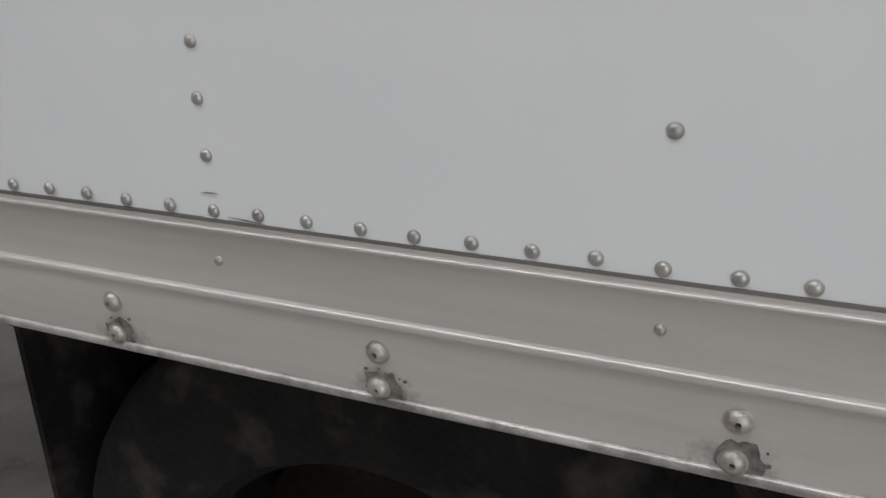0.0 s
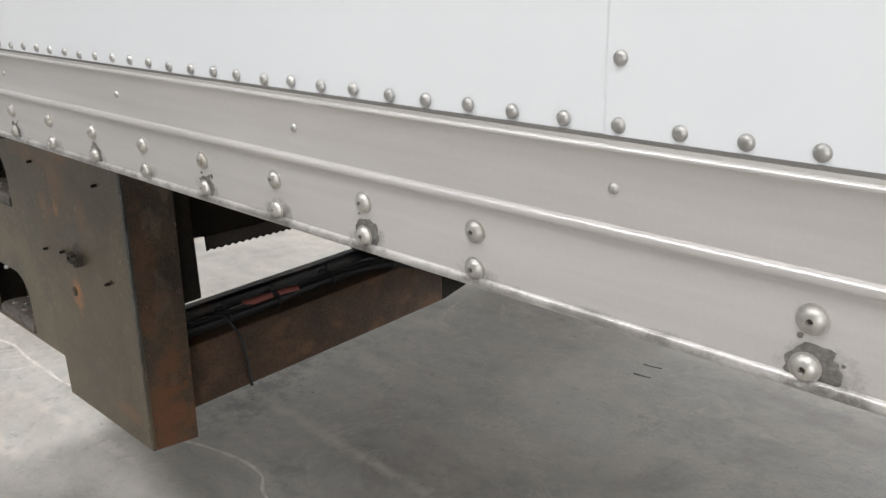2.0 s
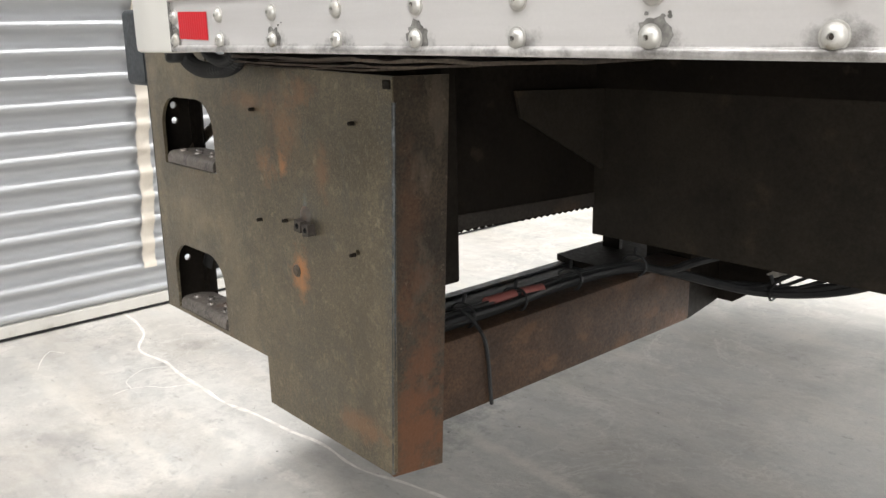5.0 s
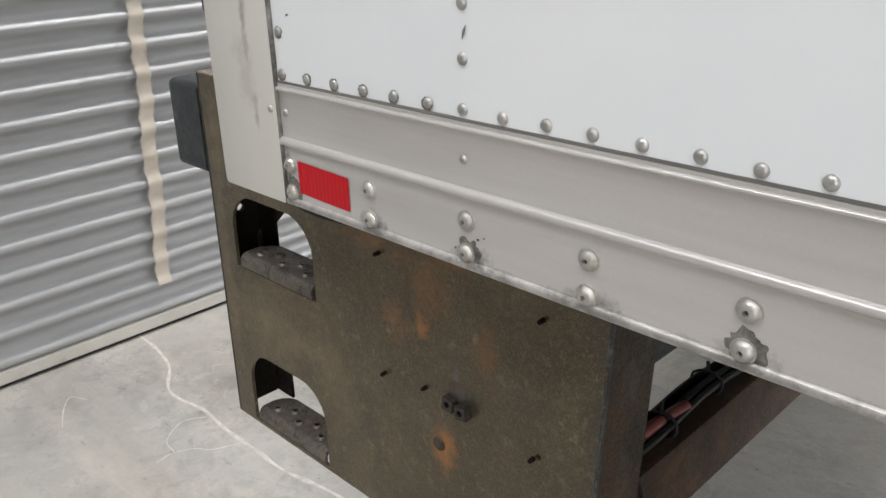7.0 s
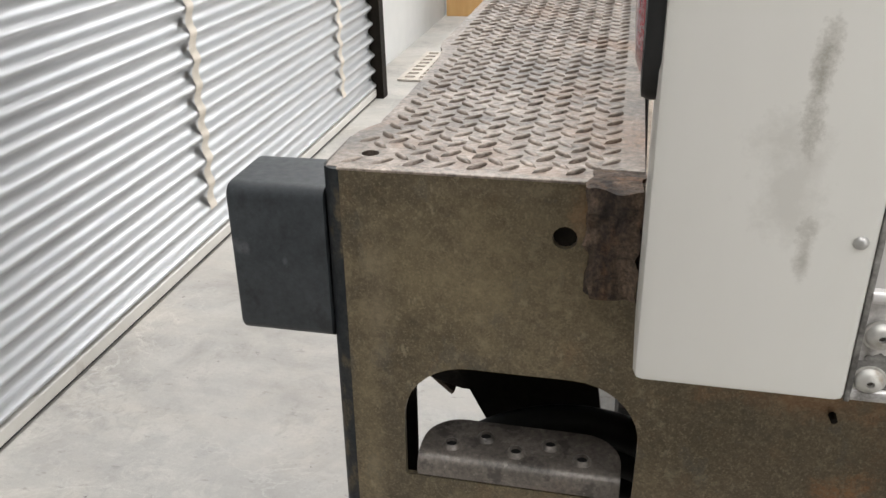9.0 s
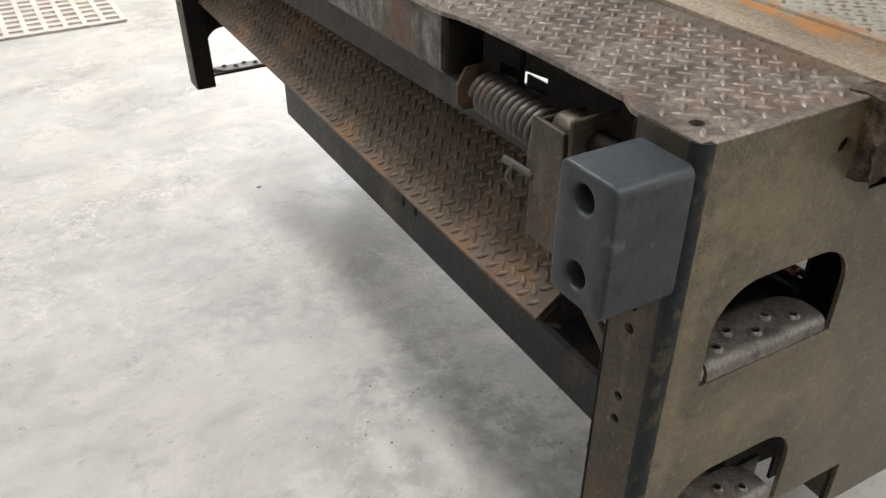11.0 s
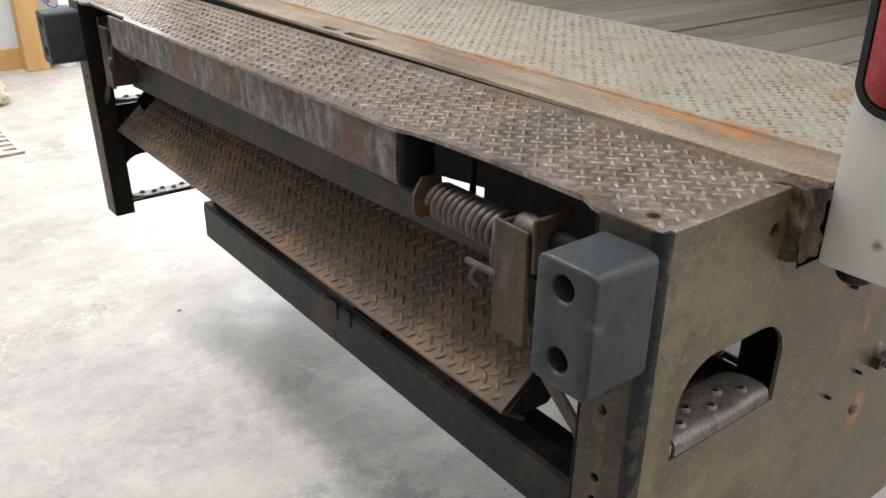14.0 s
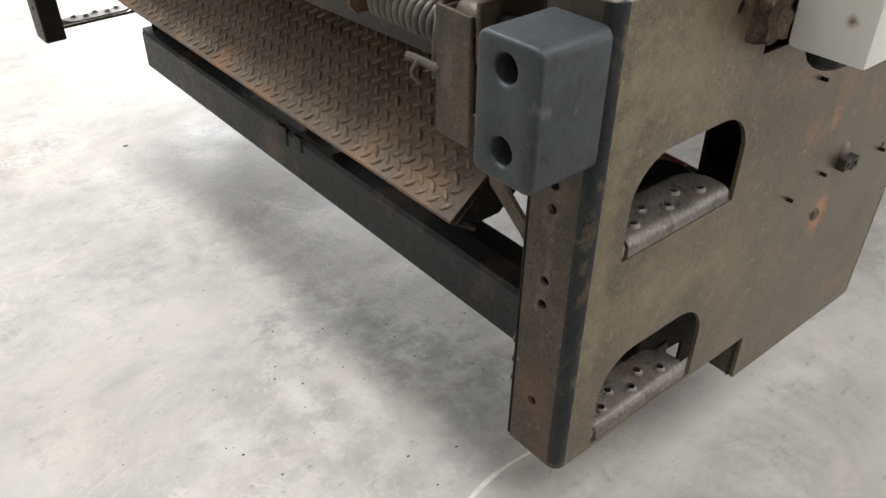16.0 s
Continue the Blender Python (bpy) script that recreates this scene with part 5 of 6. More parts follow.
slab(bm, [(0.30, 0.896), (2.12, 0.818), (2.12, 0.955), (0.30, 0.955)], [], lambda u, v, w: (-0.385 + w, u, v), 0.006)
slab(bm, [(-0.379, 0.30), (-0.350, 0.30), (-0.350, 2.12), (-0.379, 2.12)], [], lambda u, v, w: (u, v, 0.896 - 0.0429 * (v - 0.30) + w), 0.006)
part("inner_beam", bm, M_DULL, truck, "dull grey-brown inner channel under the deck")
part("hinge_tube", tube(bmesh.new(), [(-0.405, 0.33, 0.957), (-0.405, 2.12, 0.957)], 0.013, 14), M_FRAME, truck, "dark hinge tube", smooth=True)

# folding step: slanted tread with turned-down lip and a hanging rear leaf
sa, sb = Vector((-0.426, 0, 0.672)), Vector((-0.235, 0, 0.834))
run = (sb - sa)
bm = bmesh.new()
pts = [(sa.x, sa.z), (sb.x, sb.z), (sb.x + 0.004, sb.z - 0.005), (sa.x + 0.010, sa.z - 0.004), (sa.x + 0.040, sa.z - 0.022), (sa.x + 0.036, sa.z - 0.026), (sa.x - 0.001, sa.z - 0.004)]
profile(bm, pts, lambda u, v, w: (u, w, v), 0.382, 2.205)
for v in bm.verts:
    if v.co.y < 0.383 and v.co.x < -0.41:
        v.co.y += 0.012
fold = part("folding_step", bm, M_STEP, truck, "rusty brown tread-plate folding step hanging at a slant")
part("tread_relief", lugs((sa.x, 2.20, sa.z), (0, -1, 0), tuple(run), 1.81, run.length, 0.0205, 0.0265, 0.0092, 0.0034, skip=lambda a, b: a > 1.785 and b < 0.022), M_STEPLUG, fold, kind="stuff", smooth=True)
for ys in (0.386, 2.19):
    bm = slab(bmesh.new(), [(-0.420, 0.669), (-0.376, 0.655), (-0.337, 0.655), (-0.225, 0.74), (-0.235, 0.826)], [], lambda u, v, w: (u, ys + w, v), 0.006)
    part("cheek", bm, M_FRAME, fold, "dark end cheek of the folding step")
for ys in (0.302, 2.145):
    bm = slab(bmesh.new(), [(-0.372, 0.765), (-0.322, 0.665), (-0.20, 0.58), (-0.115, 0.60), (-0.185, 0.69), (-0.20, 0.80), (-0.30, 0.84)], [], lambda u, v, w: (u, ys + w, v), 0.008)
    part("hinge_arm", bm, M_FRAME, fold, "black slanted hinge arm")

# springs, brackets and pins of the folding step


def spring_set(y, s):
    pts = []
    turns, n = 10.5, 20
    for i in range(int(turns * n) + 1):
        a = 2 * math.pi * i / n
        pts.append((-0.408 + 0.026 * math.cos(a), y + s * (0.096 + 0.150 * i / (turns * n)), 0.957 + 0.026 * math.sin(a)))
    sp = part("coil_spring", tube(bmesh.new(), pts, 0.0060, 10), M_SPRING, truck, "grey coil spring on the step hinge", smooth=True)
    ya, yb = sorted((y + s * 0.266, y + s * 0.272))
    bm = slab(bmesh.new(), [(-0.446, 0.940), (-0.446, 0.968), (-0.430, 0.993), (-0.392, 0.993), (-0.392, 0.928), (-0.436, 0.928)], [], lambda u, v, w: (u, ya + w, v), 0.006)
    part("spring_plate", bm, M_STEP, sp, "rusty end plate with cut corners")
    part("spring_leg", tube(bmesh.new(), [(-0.372, y + s * 0.215, 0.96), (-0.373, y + s * 0.21, 1.03)], 0.0055, 8), M_FRAME, sp)
    part("spring_tail", tube(bmesh.new(), glide([(-0.43, y + s * 0.09, 0.98), (-0.446, y + s * 0.075, 0.95), (-0.448, y + s * 0.075, 0.90)], 5), 0.0055, 8), M_SPRING, sp)
    # upright channel bracket
    ya, yb = sorted((y, y + s * 0.066))
    bm = boxes(((-0.455, ya, 0.830), (-0.448, yb, 1.002)), bevel=0.002)
    yc, yd = sorted((y + s * 0.059, y + s * 0.066))
    box(bm, (-0.448, yc, 0.837), (-0.372, yd, 0.997), 0.002)
    br = part("hinge_bracket", bm, M_FLANGE, truck, "brown upright hinge bracket")
    yc, yd = sorted((y - s * 0.012, y - s * 0.004))
    part("bracket_ear", boxes(((-0.452, yc, 0.945), (-0.38, yd, 1.022)), bevel=0.003), M_FLANGE, br)
    part("hinge_boss", lathe(bmesh.new(), [(0.0, -0.03), (0.021, -0.03), (0.023, -0.026), (0.023, 0.026), (0.021, 0.03), (0.0, 0.03)], 18,
                             Matrix.Translation((-0.415, y + s * 0.022, 0.985)) @ pose(0, 0, 0, 90)), M_FLANGE, br, smooth=True)
    # cotter pin
    bm = tube(bmesh.new(), [(-0.452, y + s * 0.060, 0.918), (-0.462, y + s * 0.115, 0.922)], 0.0055, 8)
    tube(bm, glide([(-0.461, y + s * 0.092, 0.924), (-0.468, y + s * 0.098, 0.905), (-0.462, y + s * 0.09, 0.89)], 5), 0.0028, 6)
    part("cotter_pin", bm, M_SPRING, br, "bent grey cotter pin", smooth=True)
    # slanted gusset from bracket to side flange
    ya = y + s * 0.02
    bm = slab(bmesh.new(), [(y - s * 0.02, 0.845), (y - s * 0.033, 0.792), (y - s * 0.093, 0.745), (y - s * 0.118, 0.715), (y - s * 0.118, 0.750), (y - s * 0.093, 0.772), (y - s * 0.042, 0.815), (y - s * 0.02, 0.872)], [],
              lambda u, v, w: (-0.446 + w, u, v), 0.006)
    part("gusset", bm, M_FLANGE, br, "brown slanted gusset")
    part("hinge_stub", tube(bmesh.new(), [(-0.412, y - s * 0.10, 0.985), (-0.412, y + s * 0.02, 0.985)], 0.018, 14), M_FRAME, br, smooth=True)


spring_set(0.326, 1)
spring_set(2.130, -1)

# rubber dock blocks with two deep bolt holes


def rubber_block(ya, yb, z0, z1, x0=-0.5485):
    x1 = PX
    yc = (ya + yb) / 2 + (0.004 if ya < 1 else -0.004)
    bm = bmesh.new()
    hz = (z0 + 0.036, z1 - 0.033)
    n = 16
    outer = []
    r = 0.013
    for cy, cz, a0 in ((yb - r, z1 - r, 0), (ya + r, z1 - r, 90), (ya + r, z0 + r, 180), (yb - r, z0 + r, 270)):
        outer += [(cy + r * math.cos(radians(a0 + 22.5 * i)), cz + r * math.sin(radians(a0 + 22.5 * i))) for i in range(5)]
    slab(bm, outer, [ring(yc, z, 0.0165, n) for z in hz], lambda u, v, w: (x0 + w, u, v), x1 - x0)
    rim = [e for e in bm.edges if len(e.link_faces) == 2 and all(abs(v.co.x - x0) < 1e-6 for v in e.verts) and e.calc_face_angle(0) > 1.0]
    bmesh.ops.bevel(bm, geom=rim, offset=0.0045, segments=3, profile=0.5, affect="EDGES")
    ob = part("rubber_block", bm, M_RUBBER, truck, "dark grey rubber dock bumper block with two holes", smooth=True)
    sock = shared("socket", lathe(bmesh.new(), [(0.0, 0.0), (0.016, 0.0), (0.016, 0.002)], 16), M_CABLE)
    for z in hz:
        piece("socket", sock, Matrix.Translation((x0 + 0.055, yc, z)) @ pose(0, 0, 0, 0, -90, 0), ob)
    return ob


blocks = [rubber_block(0.1245, 0.2155, 0.887, 1.047), rubber_block(2.222, 2.303, 0.896, 1.045)]

# the bumper as it hangs
for top in [near_plate, far_plate, deck, face, *blocks]:
    for ob in [top, *top.children]:
        if ob.data.users == 1 and not ob.name.startswith(("front_flange", "worn_edge", "step_return", "notch")):
            for v in ob.data.vertices:
                v.co = warped(v.co)
        elif ob.name.startswith(("dimple", "socket")):
            ob.matrix_basis = Matrix.Translation(warped(ob.matrix_basis.translation) - ob.matrix_basis.translation) @ ob.matrix_basis

# underride beam: a closed rear channel, and a rusty front beam with a gap between them
bm = boxes(((-0.162, 0.225, 0.256), (-0.055, 2.27, 0.350)), bevel=0.006)
beam = part("underride_beam", bm, M_BLACK, truck, "black painted box beam below the chassis", smooth=True)
bm = bmesh.new()
pts = [(-0.163, 0.350), (-0.170, 0.340), (-0.170, 0.228), (-0.158, 0.216), (-0.09, 0.216), (-0.09, 0.2225), (-0.157, 0.2225), (-0.163, 0.230), (-0.163, 0.335), (-0.12, 0.352), (-0.12, 0.357)]
profile(bm, pts, lambda u, v, w: (u, w, v), 0.225, 2.25)
ch = part("rear_channel", bm, M_BLACK, beam, "black painted rear channel")
part("channel_notch", boxes(((-0.1745, 1.345, 0.305), (-0.150, 1.385, 0.358)), bevel=0.003), M_CABLE, ch)
part("channel_notch", boxes(((-0.1745, 1.275, 0.315), (-0.150, 1.310, 0.358)), bevel=0.003), M_CABLE, ch)
bm = slab(bmesh.new(), [(-0.165, 1.14), (-0.10, 1.12), (0.20, 1.12), (0.27, 1.30), (0.13, 1.58), (-0.165, 1.58)], [], lambda u, v, w: (u, v, 0.372 - w), 0.018)
part("mount_plate", bm, M_FRAME, beam, "dark mounting plate")
for ys in (1.30, 2.20):
    part("drop_strut", boxes(((-0.13, ys, 0.352), (-0.07, ys + 0.012, 0.95))), M_FRAME, beam)
bm = boxes(((0.195, 0.225, 0.300), (0.293, 1.10, 0.455)), bevel=0.012)
front_beam = part("front_beam", bm, M_BEAM, truck, "rust-brown front beam between the bumper plates", smooth=True)
bm = slab(bmesh.new(), [(1.103, 0.300), (1.235, 0.322), (1.235, 0.512), (1.103, 0.512)], [], lambda u, v, w: (0.16 + w, u, v), 0.125)
slab(bm, [(0.16, 0.322), (0.325, 0.322), (0.47, 0.425), (0.56, 0.512), (0.16, 0.512)], [], lambda u, v, w: (u, 1.236 + w, v), 0.01)
part("mount_block", bm, M_FRAME, front_beam, "dark mount under the chassis rail")

# toothed plate hanging across the chassis, and the hanger behind the front flange
n = 60
tooth = [(0.45 + 0.625 * i / n, 0.594 - 0.04 * (0.625 * i / n) + (0.005 if i % 2 else 0.0)) for i in range(n + 1)]
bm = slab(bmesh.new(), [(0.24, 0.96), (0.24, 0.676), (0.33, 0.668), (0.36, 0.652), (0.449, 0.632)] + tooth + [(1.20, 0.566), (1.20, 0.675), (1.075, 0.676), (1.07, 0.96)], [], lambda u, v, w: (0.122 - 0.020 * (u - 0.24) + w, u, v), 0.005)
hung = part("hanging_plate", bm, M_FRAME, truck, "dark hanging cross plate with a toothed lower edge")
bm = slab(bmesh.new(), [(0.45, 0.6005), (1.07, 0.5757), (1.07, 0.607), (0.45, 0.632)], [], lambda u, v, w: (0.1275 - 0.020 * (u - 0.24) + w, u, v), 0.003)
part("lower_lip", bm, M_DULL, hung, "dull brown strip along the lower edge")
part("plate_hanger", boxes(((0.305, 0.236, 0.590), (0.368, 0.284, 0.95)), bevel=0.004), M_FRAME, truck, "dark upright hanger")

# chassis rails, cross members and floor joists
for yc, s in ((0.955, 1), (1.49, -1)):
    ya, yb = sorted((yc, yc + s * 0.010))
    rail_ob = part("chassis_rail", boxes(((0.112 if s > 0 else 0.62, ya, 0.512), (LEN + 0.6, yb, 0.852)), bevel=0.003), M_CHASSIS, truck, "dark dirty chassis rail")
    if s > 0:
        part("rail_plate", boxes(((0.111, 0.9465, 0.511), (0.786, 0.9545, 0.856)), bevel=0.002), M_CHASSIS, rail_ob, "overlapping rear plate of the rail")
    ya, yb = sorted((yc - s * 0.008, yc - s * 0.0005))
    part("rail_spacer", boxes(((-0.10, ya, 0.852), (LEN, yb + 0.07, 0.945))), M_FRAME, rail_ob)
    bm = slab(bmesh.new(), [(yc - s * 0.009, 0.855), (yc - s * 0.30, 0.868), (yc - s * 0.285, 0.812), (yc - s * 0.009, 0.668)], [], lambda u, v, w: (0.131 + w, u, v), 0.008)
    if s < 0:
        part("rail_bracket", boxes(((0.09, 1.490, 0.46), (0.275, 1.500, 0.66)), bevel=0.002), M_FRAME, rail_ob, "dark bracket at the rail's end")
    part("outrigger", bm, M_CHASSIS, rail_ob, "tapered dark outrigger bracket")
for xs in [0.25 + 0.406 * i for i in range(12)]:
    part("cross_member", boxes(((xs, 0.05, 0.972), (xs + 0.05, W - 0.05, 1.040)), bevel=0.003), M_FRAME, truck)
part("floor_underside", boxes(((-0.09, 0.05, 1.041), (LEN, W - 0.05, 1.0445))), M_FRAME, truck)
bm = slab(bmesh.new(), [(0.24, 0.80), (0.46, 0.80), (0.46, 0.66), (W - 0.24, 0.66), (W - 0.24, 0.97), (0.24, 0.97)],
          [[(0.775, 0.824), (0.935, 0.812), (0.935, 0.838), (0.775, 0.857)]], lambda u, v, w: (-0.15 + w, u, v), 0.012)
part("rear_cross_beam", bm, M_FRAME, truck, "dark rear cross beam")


def shim_board(x0, x1, y0, y1, z, thick, bow, seed):
    """A thin split board: its front edge torn, its ends ragged, bowed along its length."""
    n = int((x1 - x0) / 0.012)
    verts, faces = [], []
    for i in range(n + 1):
        x = x0 + (x1 - x0) * i / n
        f = i / n
        tear = 0.010 * noise.noise(Vector((x * 9, seed, 1))) + 0.004 * noise.noise(Vector((x * 60, seed, 4)))
        tip = 0.03 * max(0.0, 1 - min(f, 1 - f) * 9) * (0.5 + 0.5 * noise.noise(Vector((x * 30, seed, 8))))
        zz = z - bow * 4 * f * (1 - f) + 0.0022 * noise.noise(Vector((x * 11, seed, 2)))
        h = thick * (0.7 + 0.5 * noise.noise(Vector((x * 25, seed, 6))))
        verts += [(x, y0 + tear + tip, zz), (x, y1, zz), (x, y1, zz + h), (x, y0 + tear + tip + 0.001, zz + h)]
        if i:
            a, b = 4 * i - 4, 4 * i
            faces += [(a + k, a + (k + 1) % 4, b + (k + 1) % 4, b + k) for k in range(4)]
    faces += [(3, 2, 1, 0), tuple(4 * n + k for k in range(4))]
    return verts, faces


for x0, x1, y0, y1, z, thick, bow, seed in ((0.03, 0.80, 0.045, 0.18, 0.957, 0.0060, 0.002, 1), (0.00, 0.62, 0.060, 0.19, 0.950, 0.0045, 0.004, 2),
                                            (0.01, 0.50, 0.082, 0.20, 0.944, 0.0035, 0.004, 3), (0.14, 0.40, 0.052, 0.15, 0.9535, 0.0022, 0.001, 5)):
    part("shim_board", shim_board(x0, x1, y0, y1, z, thick, bow, seed), M_SHIM, truck, "dark splintered shim board under the rail")
cpts = glide([(-0.132, 0.070, 0.985), (-0.128, 0.070, 0.963), (-0.110, 0.072, 0.945), (-0.075, 0.072, 0.935), (-0.030, 0.072, 0.933), (0.030, 0.072, 0.938), (0.066, 0.073, 0.952), (0.085, 0.075, 0.985)], 13)
part("conduit", tube(bmesh.new(), cpts, 0.0125, 12, ripple=0.0020), M_CABLE, truck, "black corrugated cable conduit")
part("conduit", tube(bmesh.new(), glide([(-0.035, 0.060, 0.985), (-0.005, 0.058, 0.960), (0.035, 0.058, 0.950), (0.070, 0.060, 0.956), (0.10, 0.064, 0.985)], 13), 0.0085, 12, ripple=0.0015), M_CABLE, truck, "thin black corrugated conduit")

# cable harness lying on the beam and running on under the chassis
for k, (dy, dz, r) in enumerate(((0.0, 0.0, 0.011), (0.02, 0.012, 0.008), (-0.022, 0.004, 0.009), (0.008, 0.02, 0.006))):
    cp = [(0.245 + dy * 0.4, 0.23, 0.464 + dz), (0.25 + dy, 0.46, 0.466 + dz), (0.240 + dy, 0.70, 0.469 + dz * 0.8), (0.262 + dy, 0.88, 0.468 + dz * 0.6)]
    if k in (1, 3):
        cp += [(0.31 + dy, 0.945, 0.464), (0.39 + dy, 0.975, 0.500), (0.55, 1.03 + 0.02 * k, 0.545), (0.95, 1.06 + 0.02 * k, 0.57)]
    else:
        cp += [(0.30 + dy, 0.99, 0.446), (0.375, 1.05, 0.424), (0.45, 1.09 + 0.006 * k, 0.412 + 0.004 * k), (0.55, 1.105, 0.424 + 0.004 * k), (0.66, 1.105, 0.458 + 0.006 * k), (0.80, 1.10, 0.525), (1.0, 1.08, 0.585)]
    part("cable", tube(bmesh.new(), glide(cp, 8), r, 8), M_CABLE, truck, "black cable of the rear harness", smooth=True)
for dz, rr, xa in ((0.006, 0.0045, 0.56), (0.016, 0.0052, 0.53), (0.024, 0.004, 0.51), (0.032, 0.005, 0.49)):
    cp = glide([(0.40, 1.07, 0.414), (0.45, 1.09, 0.414 + dz * 0.2), (xa, 1.10, 0.425 + dz * 0.3), (xa + 0.08, 1.105, 0.447 + dz * 1.3), (xa + 0.19, 1.10, 0.505 + dz * 1.6), (0.95, 1.08, 0.585)], 8)
    part("cable", tube(bmesh.new(), cp, rr, 8), M_CABLE, truck, "thin black cable of the rear harness", smooth=True)
bm = tube(bmesh.new(), [(0.50 + 0.004 * math.sin(a), 1.10 + 0.022 * math.cos(a), 0.420 + 0.022 * math.sin(a)) for a in [2 * math.pi * i / 12 for i in range(13)]], 0.003, 6)
tube(bm, [(0.50, 1.09, 0.438), (0.496, 1.085, 0.458)], 0.004, 6)
part("zip_tie", bm, M_CABLE, truck, "black zip tie round the harness")
bm = slab(bmesh.new(), [(0.452, 0.438), (0.470, 0.432), (0.600, 0.500), (0.592, 0.520), (0.56, 0.510)], [], lambda u, v, w: (u, 1.15 + w, v), 0.012)
part("cable_bracket", bm, M_BAR, truck, "pale slanted bracket above the harness")
for k in range(3):
    hz = 0.709 - 0.036 * k
    cp = [(-0.425, 0.226, hz - 0.16), (-0.36, 0.232, hz - 0.05), (-0.27, 0.238 + 0.006 * k, hz + 0.012), (-0.16, 0.244, hz + 0.014), (-0.05, 0.246 + 0.006 * k, hz - 0.055), (0.06, 0.25, 0.54), (0.20, 0.252 + 0.01 * k, 0.472)]
    part("hose", tube(bmesh.new(), glide([Vector(p) for p in cp], 8), 0.021, 12), M_CABLE, truck, "black hose looped behind the foothold", smooth=True)
for a, c in (((0.252, 0.455, 0.486), (0.254, 0.53, 0.486)), ((0.256, 0.545, 0.486), (0.259, 0.605, 0.482))):
    part("red_sleeve", tube(bmesh.new(), [a, c], 0.0115, 10), M_REDWRAP, truck, "faded red wire sleeve", smooth=True)
for yt, xt in ((0.40, 0.248), (0.537, 0.25), (0.715, 0.24), (0.90, 0.27)):
    bm = tube(bmesh.new(), [(xt + 0.032 * math.cos(a), yt + 0.004 * math.sin(2 * a), 0.474 + 0.024 * math.sin(a)) for a in [2 * math.pi * i / 12 for i in range(13)]], 0.0026, 6)
    tube(bm, [(xt, yt, 0.496), (xt - 0.006, yt + 0.010, 0.512)], 0.0040, 6)
    part("zip_tie", bm, M_CABLE, truck, "black zip tie round the harness")
cp = [(0.296, 0.40, 0.452), (0.297, 0.415, 0.40), (0.297, 0.424, 0.302)]
part("cable_tie", tube(bmesh.new(), glide([(0.21, 0.375, 0.478), (0.262, 0.385, 0.488)] + cp, 5), 0.004, 6), M_CABLE, truck, "thin black tie round the beam")

# rear wheels and mud flap


def wheel(x, ya, yb, label):
    R, zc = 0.492, 0.490
    yc, h = (ya + yb) / 2, (yb - ya) / 2
    m = Matrix.Translation((x, yc, zc)) @ pose(0, 0, 0, 90)
    pts = [(0.29, -h * 0.72), (0.31, -h * 0.95), (0.38, -h), (0.435, -h * 0.98), (0.462, -h * 0.93), (0.478, -h * 0.84), (0.487, -h * 0.66)]
    for g in (-0.42, -0.12, 0.18, 0.48):
        pts += [(0.490, h * (g - 0.10)), (0.479, h * (g - 0.09)), (0.479, h * (g - 0.04)), (0.491, h * (g - 0.03))]
    pts += [(0.487, h * 0.66), (0.478, h * 0.84), (0.462, h * 0.93), (0.435, h * 0.98), (0.38, h), (0.31, h * 0.95), (0.29, h * 0.72)]
    wh = part("tyre", lathe(bmesh.new(), pts, 72, m), M_TYRE, truck, label, smooth=True)
    # rim set deep and coloured near-black for the shade inside the wheel
    part("rim", lathe(bmesh.new(), [(0.30, -h * 0.9), (0.292, -h * 0.94), (0.284, -h * 0.8), (0.27, -h * 0.3), (0.10, -h * 0.1), (0.0, -h * 0.1)], 40, m), M_FRAME, wh, "recessed rim in near-black that stands for its shade", smooth=True)
    return wh


for ya, yb in ((0.10, 0.345), (0.385, 0.63), (W - 0.345, W - 0.10), (W - 0.63, W - 0.385)):
    wheel(2.818, ya, yb, "dusty black dual rear tyre")
part("axle", tube(bmesh.new(), [(2.818, 0.15, 0.49), (2.818, W - 0.15, 0.49)], 0.06, 16), M_FRAME, truck, smooth=True)
for ya, yb in ((0.092, 0.69), (W - 0.69, W - 0.092)):
    bm = slab(bmesh.new(), [(ya, 0.20), (yb, 0.20), (yb, 0.965), (ya, 0.965), (ya, 0.90), (ya + 0.006, 0.895), (ya + 0.006, 0.60), (ya, 0.595)] if ya < 1 else [(ya, 0.20), (yb, 0.20), (yb, 0.965), (ya, 0.965)],
              [], lambda u, v, w: (2.300 + w + 0.012 * math.sin(u * 7), u, v), 0.010)
    part("mud_flap", bm, M_TYRE, truck, "black rubber mud flap")

# marks on the floor and on the side


def ribbon(pts, width, z, seed=1):
    """A thin ragged strip along points of the floor."""
    rnd = random.Random(seed)
    pts = glide([(x, y, 0) for x, y in pts], 8)
    verts, faces = [], []
    for i, p in enumerate(pts):
        d = (pts[min(i + 1, len(pts) - 1)] - pts[max(i - 1, 0)]).normalized()
        n = Vector((-d.y, d.x, 0))
        w = width * (0.65 + 0.5 * noise.noise(Vector((p.x * 14, p.y * 14, seed + 3)))) * rnd.uniform(0.85, 1.1)
        o = 0.022 * noise.noise(Vector((p.x * 5, p.y * 5, seed)))
        a, b = p + n * (o + w / 2), p + n * (o - w / 2)
        verts += [(a.x, a.y, z), (b.x, b.y, z)]
        if i:
            faces.append((2 * i - 2, 2 * i - 1, 2 * i + 1, 2 * i))
    return verts, faces


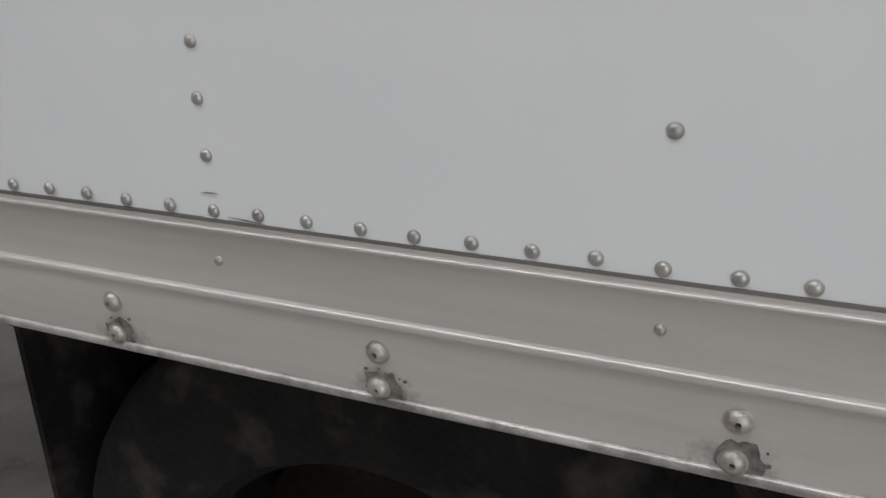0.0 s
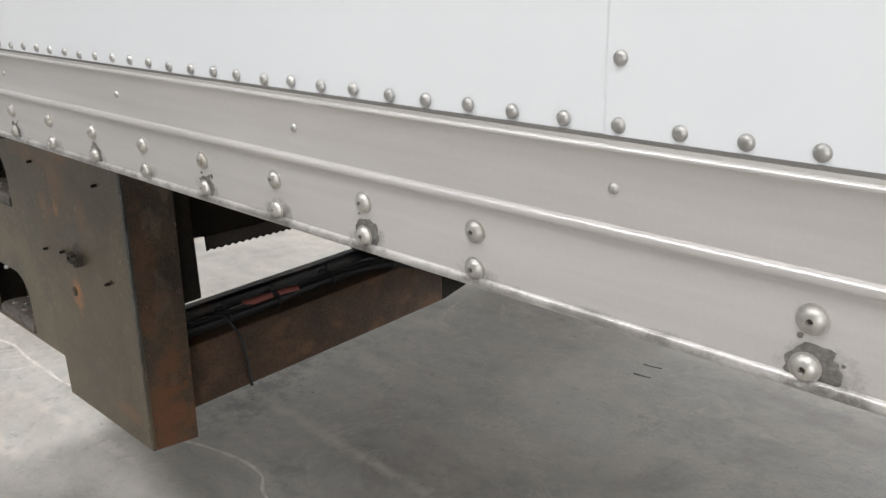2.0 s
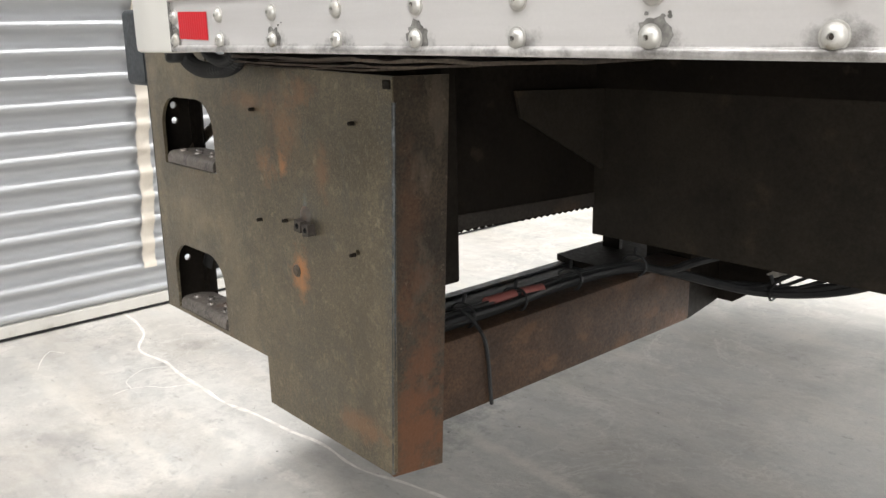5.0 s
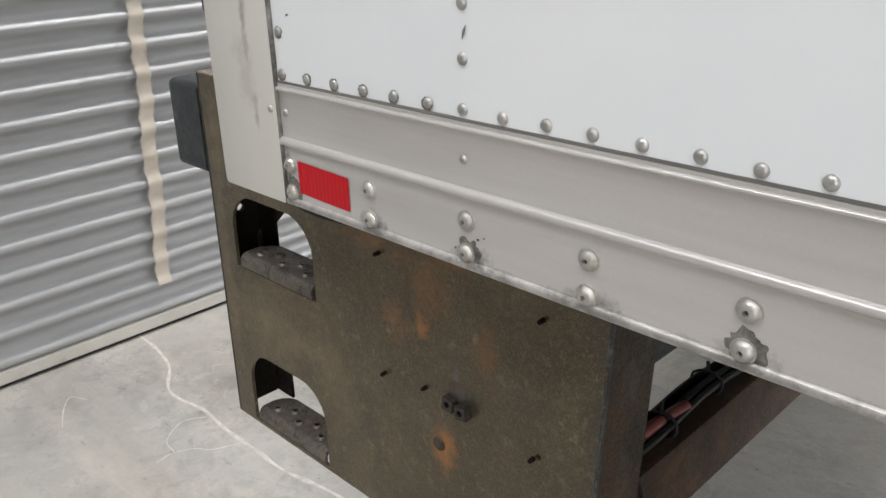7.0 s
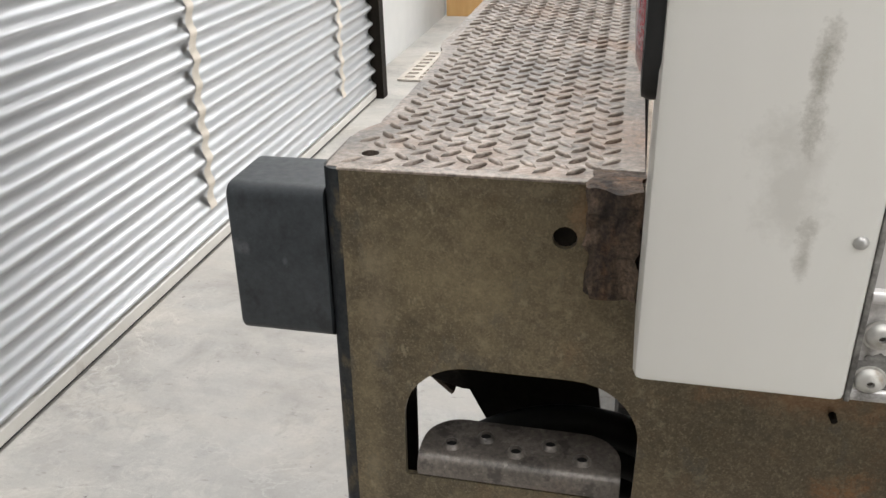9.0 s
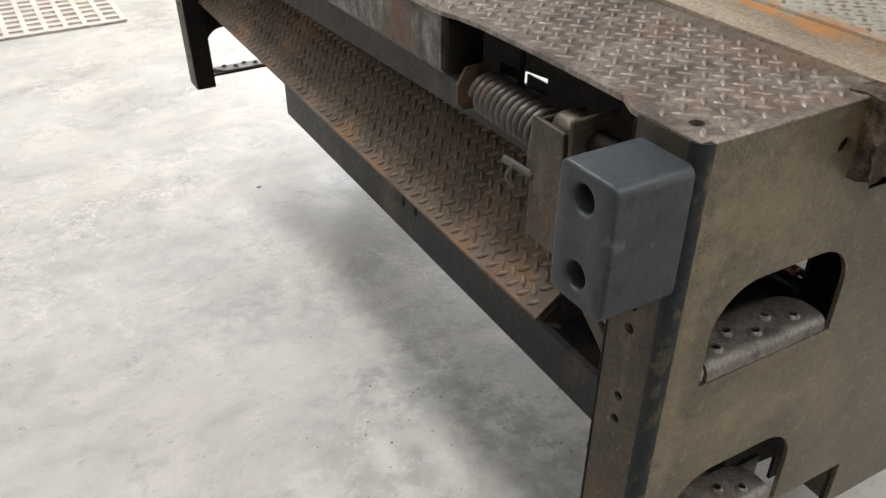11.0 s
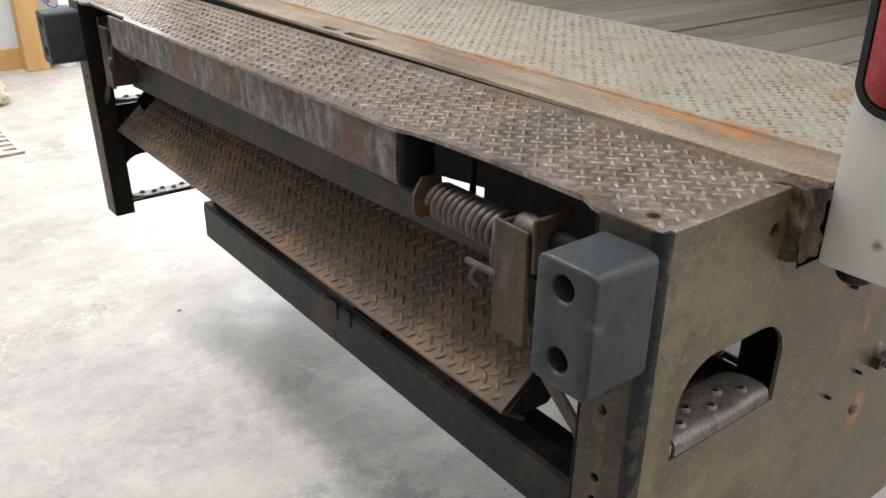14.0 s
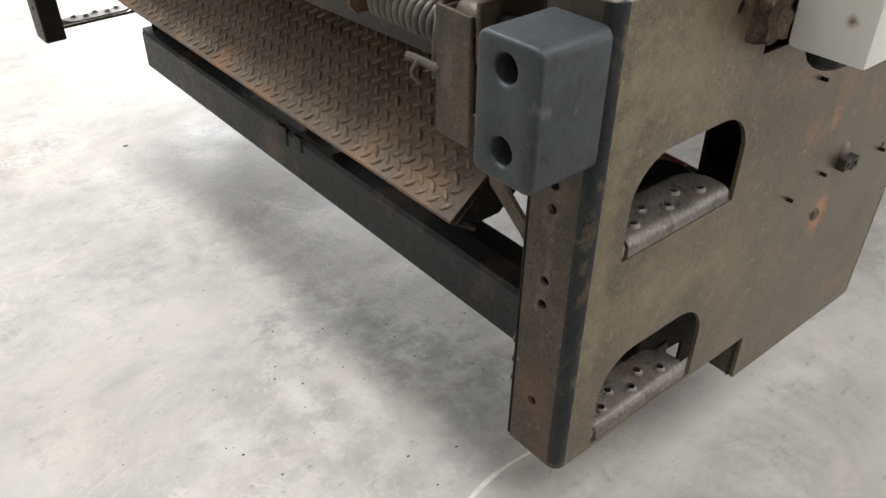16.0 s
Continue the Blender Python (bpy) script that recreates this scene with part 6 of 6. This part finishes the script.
part("floor_crack", ribbon(CRACK, 0.015, 0.0006), M_CRACK, floor, "pale wandering crack in the concrete")
for k, line in enumerate(([(-0.86, 0.33), (-0.90, 0.27), (-0.938, 0.244), (-0.96, 0.19), (-0.951, 0.134)], [(-1.04, 0.333), (-1.07, 0.274), (-1.022, 0.202), (-0.96, 0.19)], [(-1.39, 0.147), (-1.44, 0.11), (-1.36, 0.05), (-1.303, 0.021)])):
    part("floor_crack", ribbon(line, 0.0045, 0.0007, 7 + k), M_CRACK, floor)
for a, b in (((0.664, 1.570), (0.722, 1.578)), ((0.655, 1.648), (0.716, 1.656))):
    part("floor_dash", ribbon([a, ((a[0] + b[0]) / 2, a[1] + 0.002), b], 0.012, 0.0006, 5), M_SPECK, floor, "short dark dash on the concrete")
rnd = random.Random(12)
verts, faces = [], []
for i in range(80):
    if i < 60:
        x, y = rnd.gauss(-0.36, 0.22), rnd.gauss(0.75, 0.25)
    else:
        x, y = rnd.uniform(-1.5, 0.6), rnd.uniform(-0.2, 3.2)
    r = rnd.uniform(0.0008, 0.003)
    k = len(verts)
    n = 6
    for q in range(n):
        a = 2 * math.pi * q / n
        rr = r * rnd.uniform(0.6, 1.3)
        verts.append((x + rr * math.cos(a) * 1.3, y + rr * math.sin(a), 0.0007))
    faces.append(tuple(range(k, k + n)))
part("floor_specks", (verts, faces), M_SPECK, floor, "dark specks of grit", kind="stuff")
for x, y, r in ((-0.322, 2.198, 0.007), (-0.908, 1.461, 0.017)):
    loop = [(x + r * math.cos(a) * (1.3 + 0.3 * math.sin(3 * a)), y + r * math.sin(a)) for a in [2 * math.pi * i / 14 for i in range(14)]]
    part("floor_spot", ([(u, v, 0.0008) for u, v in loop], [tuple(range(14))]), M_SPECK if r < 0.01 else M_SPOT, floor, "small dark spot")
for x0, z0, x1, z1, w in ((2.366, 1.314, 2.398, 1.314, 0.0012), (2.768, 1.324, 2.83, 1.325, 0.0014), (2.733, 1.151, 2.752, 1.152, 0.0014), (2.31, 1.143, 2.349, 1.1425, 0.0016), (0.306, 1.203, 0.311, 1.217, 0.004), (2.76, 1.1305, 2.80, 1.128, 0.0012), (0.02, 1.205, 0.026, 1.208, 0.003)):
    d = Vector((x1 - x0, 0, z1 - z0)).normalized() * w / 2
    n = Vector((-d.z, 0, d.x))
    mid = Vector(((x0 + x1) / 2, 0, (z0 + z1) / 2))
    loop = [(x0, z0), (mid.x + n.x, mid.z + n.z), (x1, z1), (mid.x - n.x * 0.7, mid.z - n.z * 0.7)]
    part("scuff", slab(bmesh.new(), loop, [], lambda u, v, w: (u, 0.0012 - w, v), 0.0008), M_SEAL, panel_at(x0), "small grey scuff")
loop = [(2.344 + 0.008 * math.cos(a) - 0.004 * math.sin(a), 1.003 + 0.007 * math.sin(a)) for a in [2 * math.pi * i / 12 for i in range(12)]]
part("scuff", slab(bmesh.new(), loop, [], lambda u, v, w: (u, 0.0006 - w, v), 0.0006), M_SEAL, rail, "oval grey scuff")
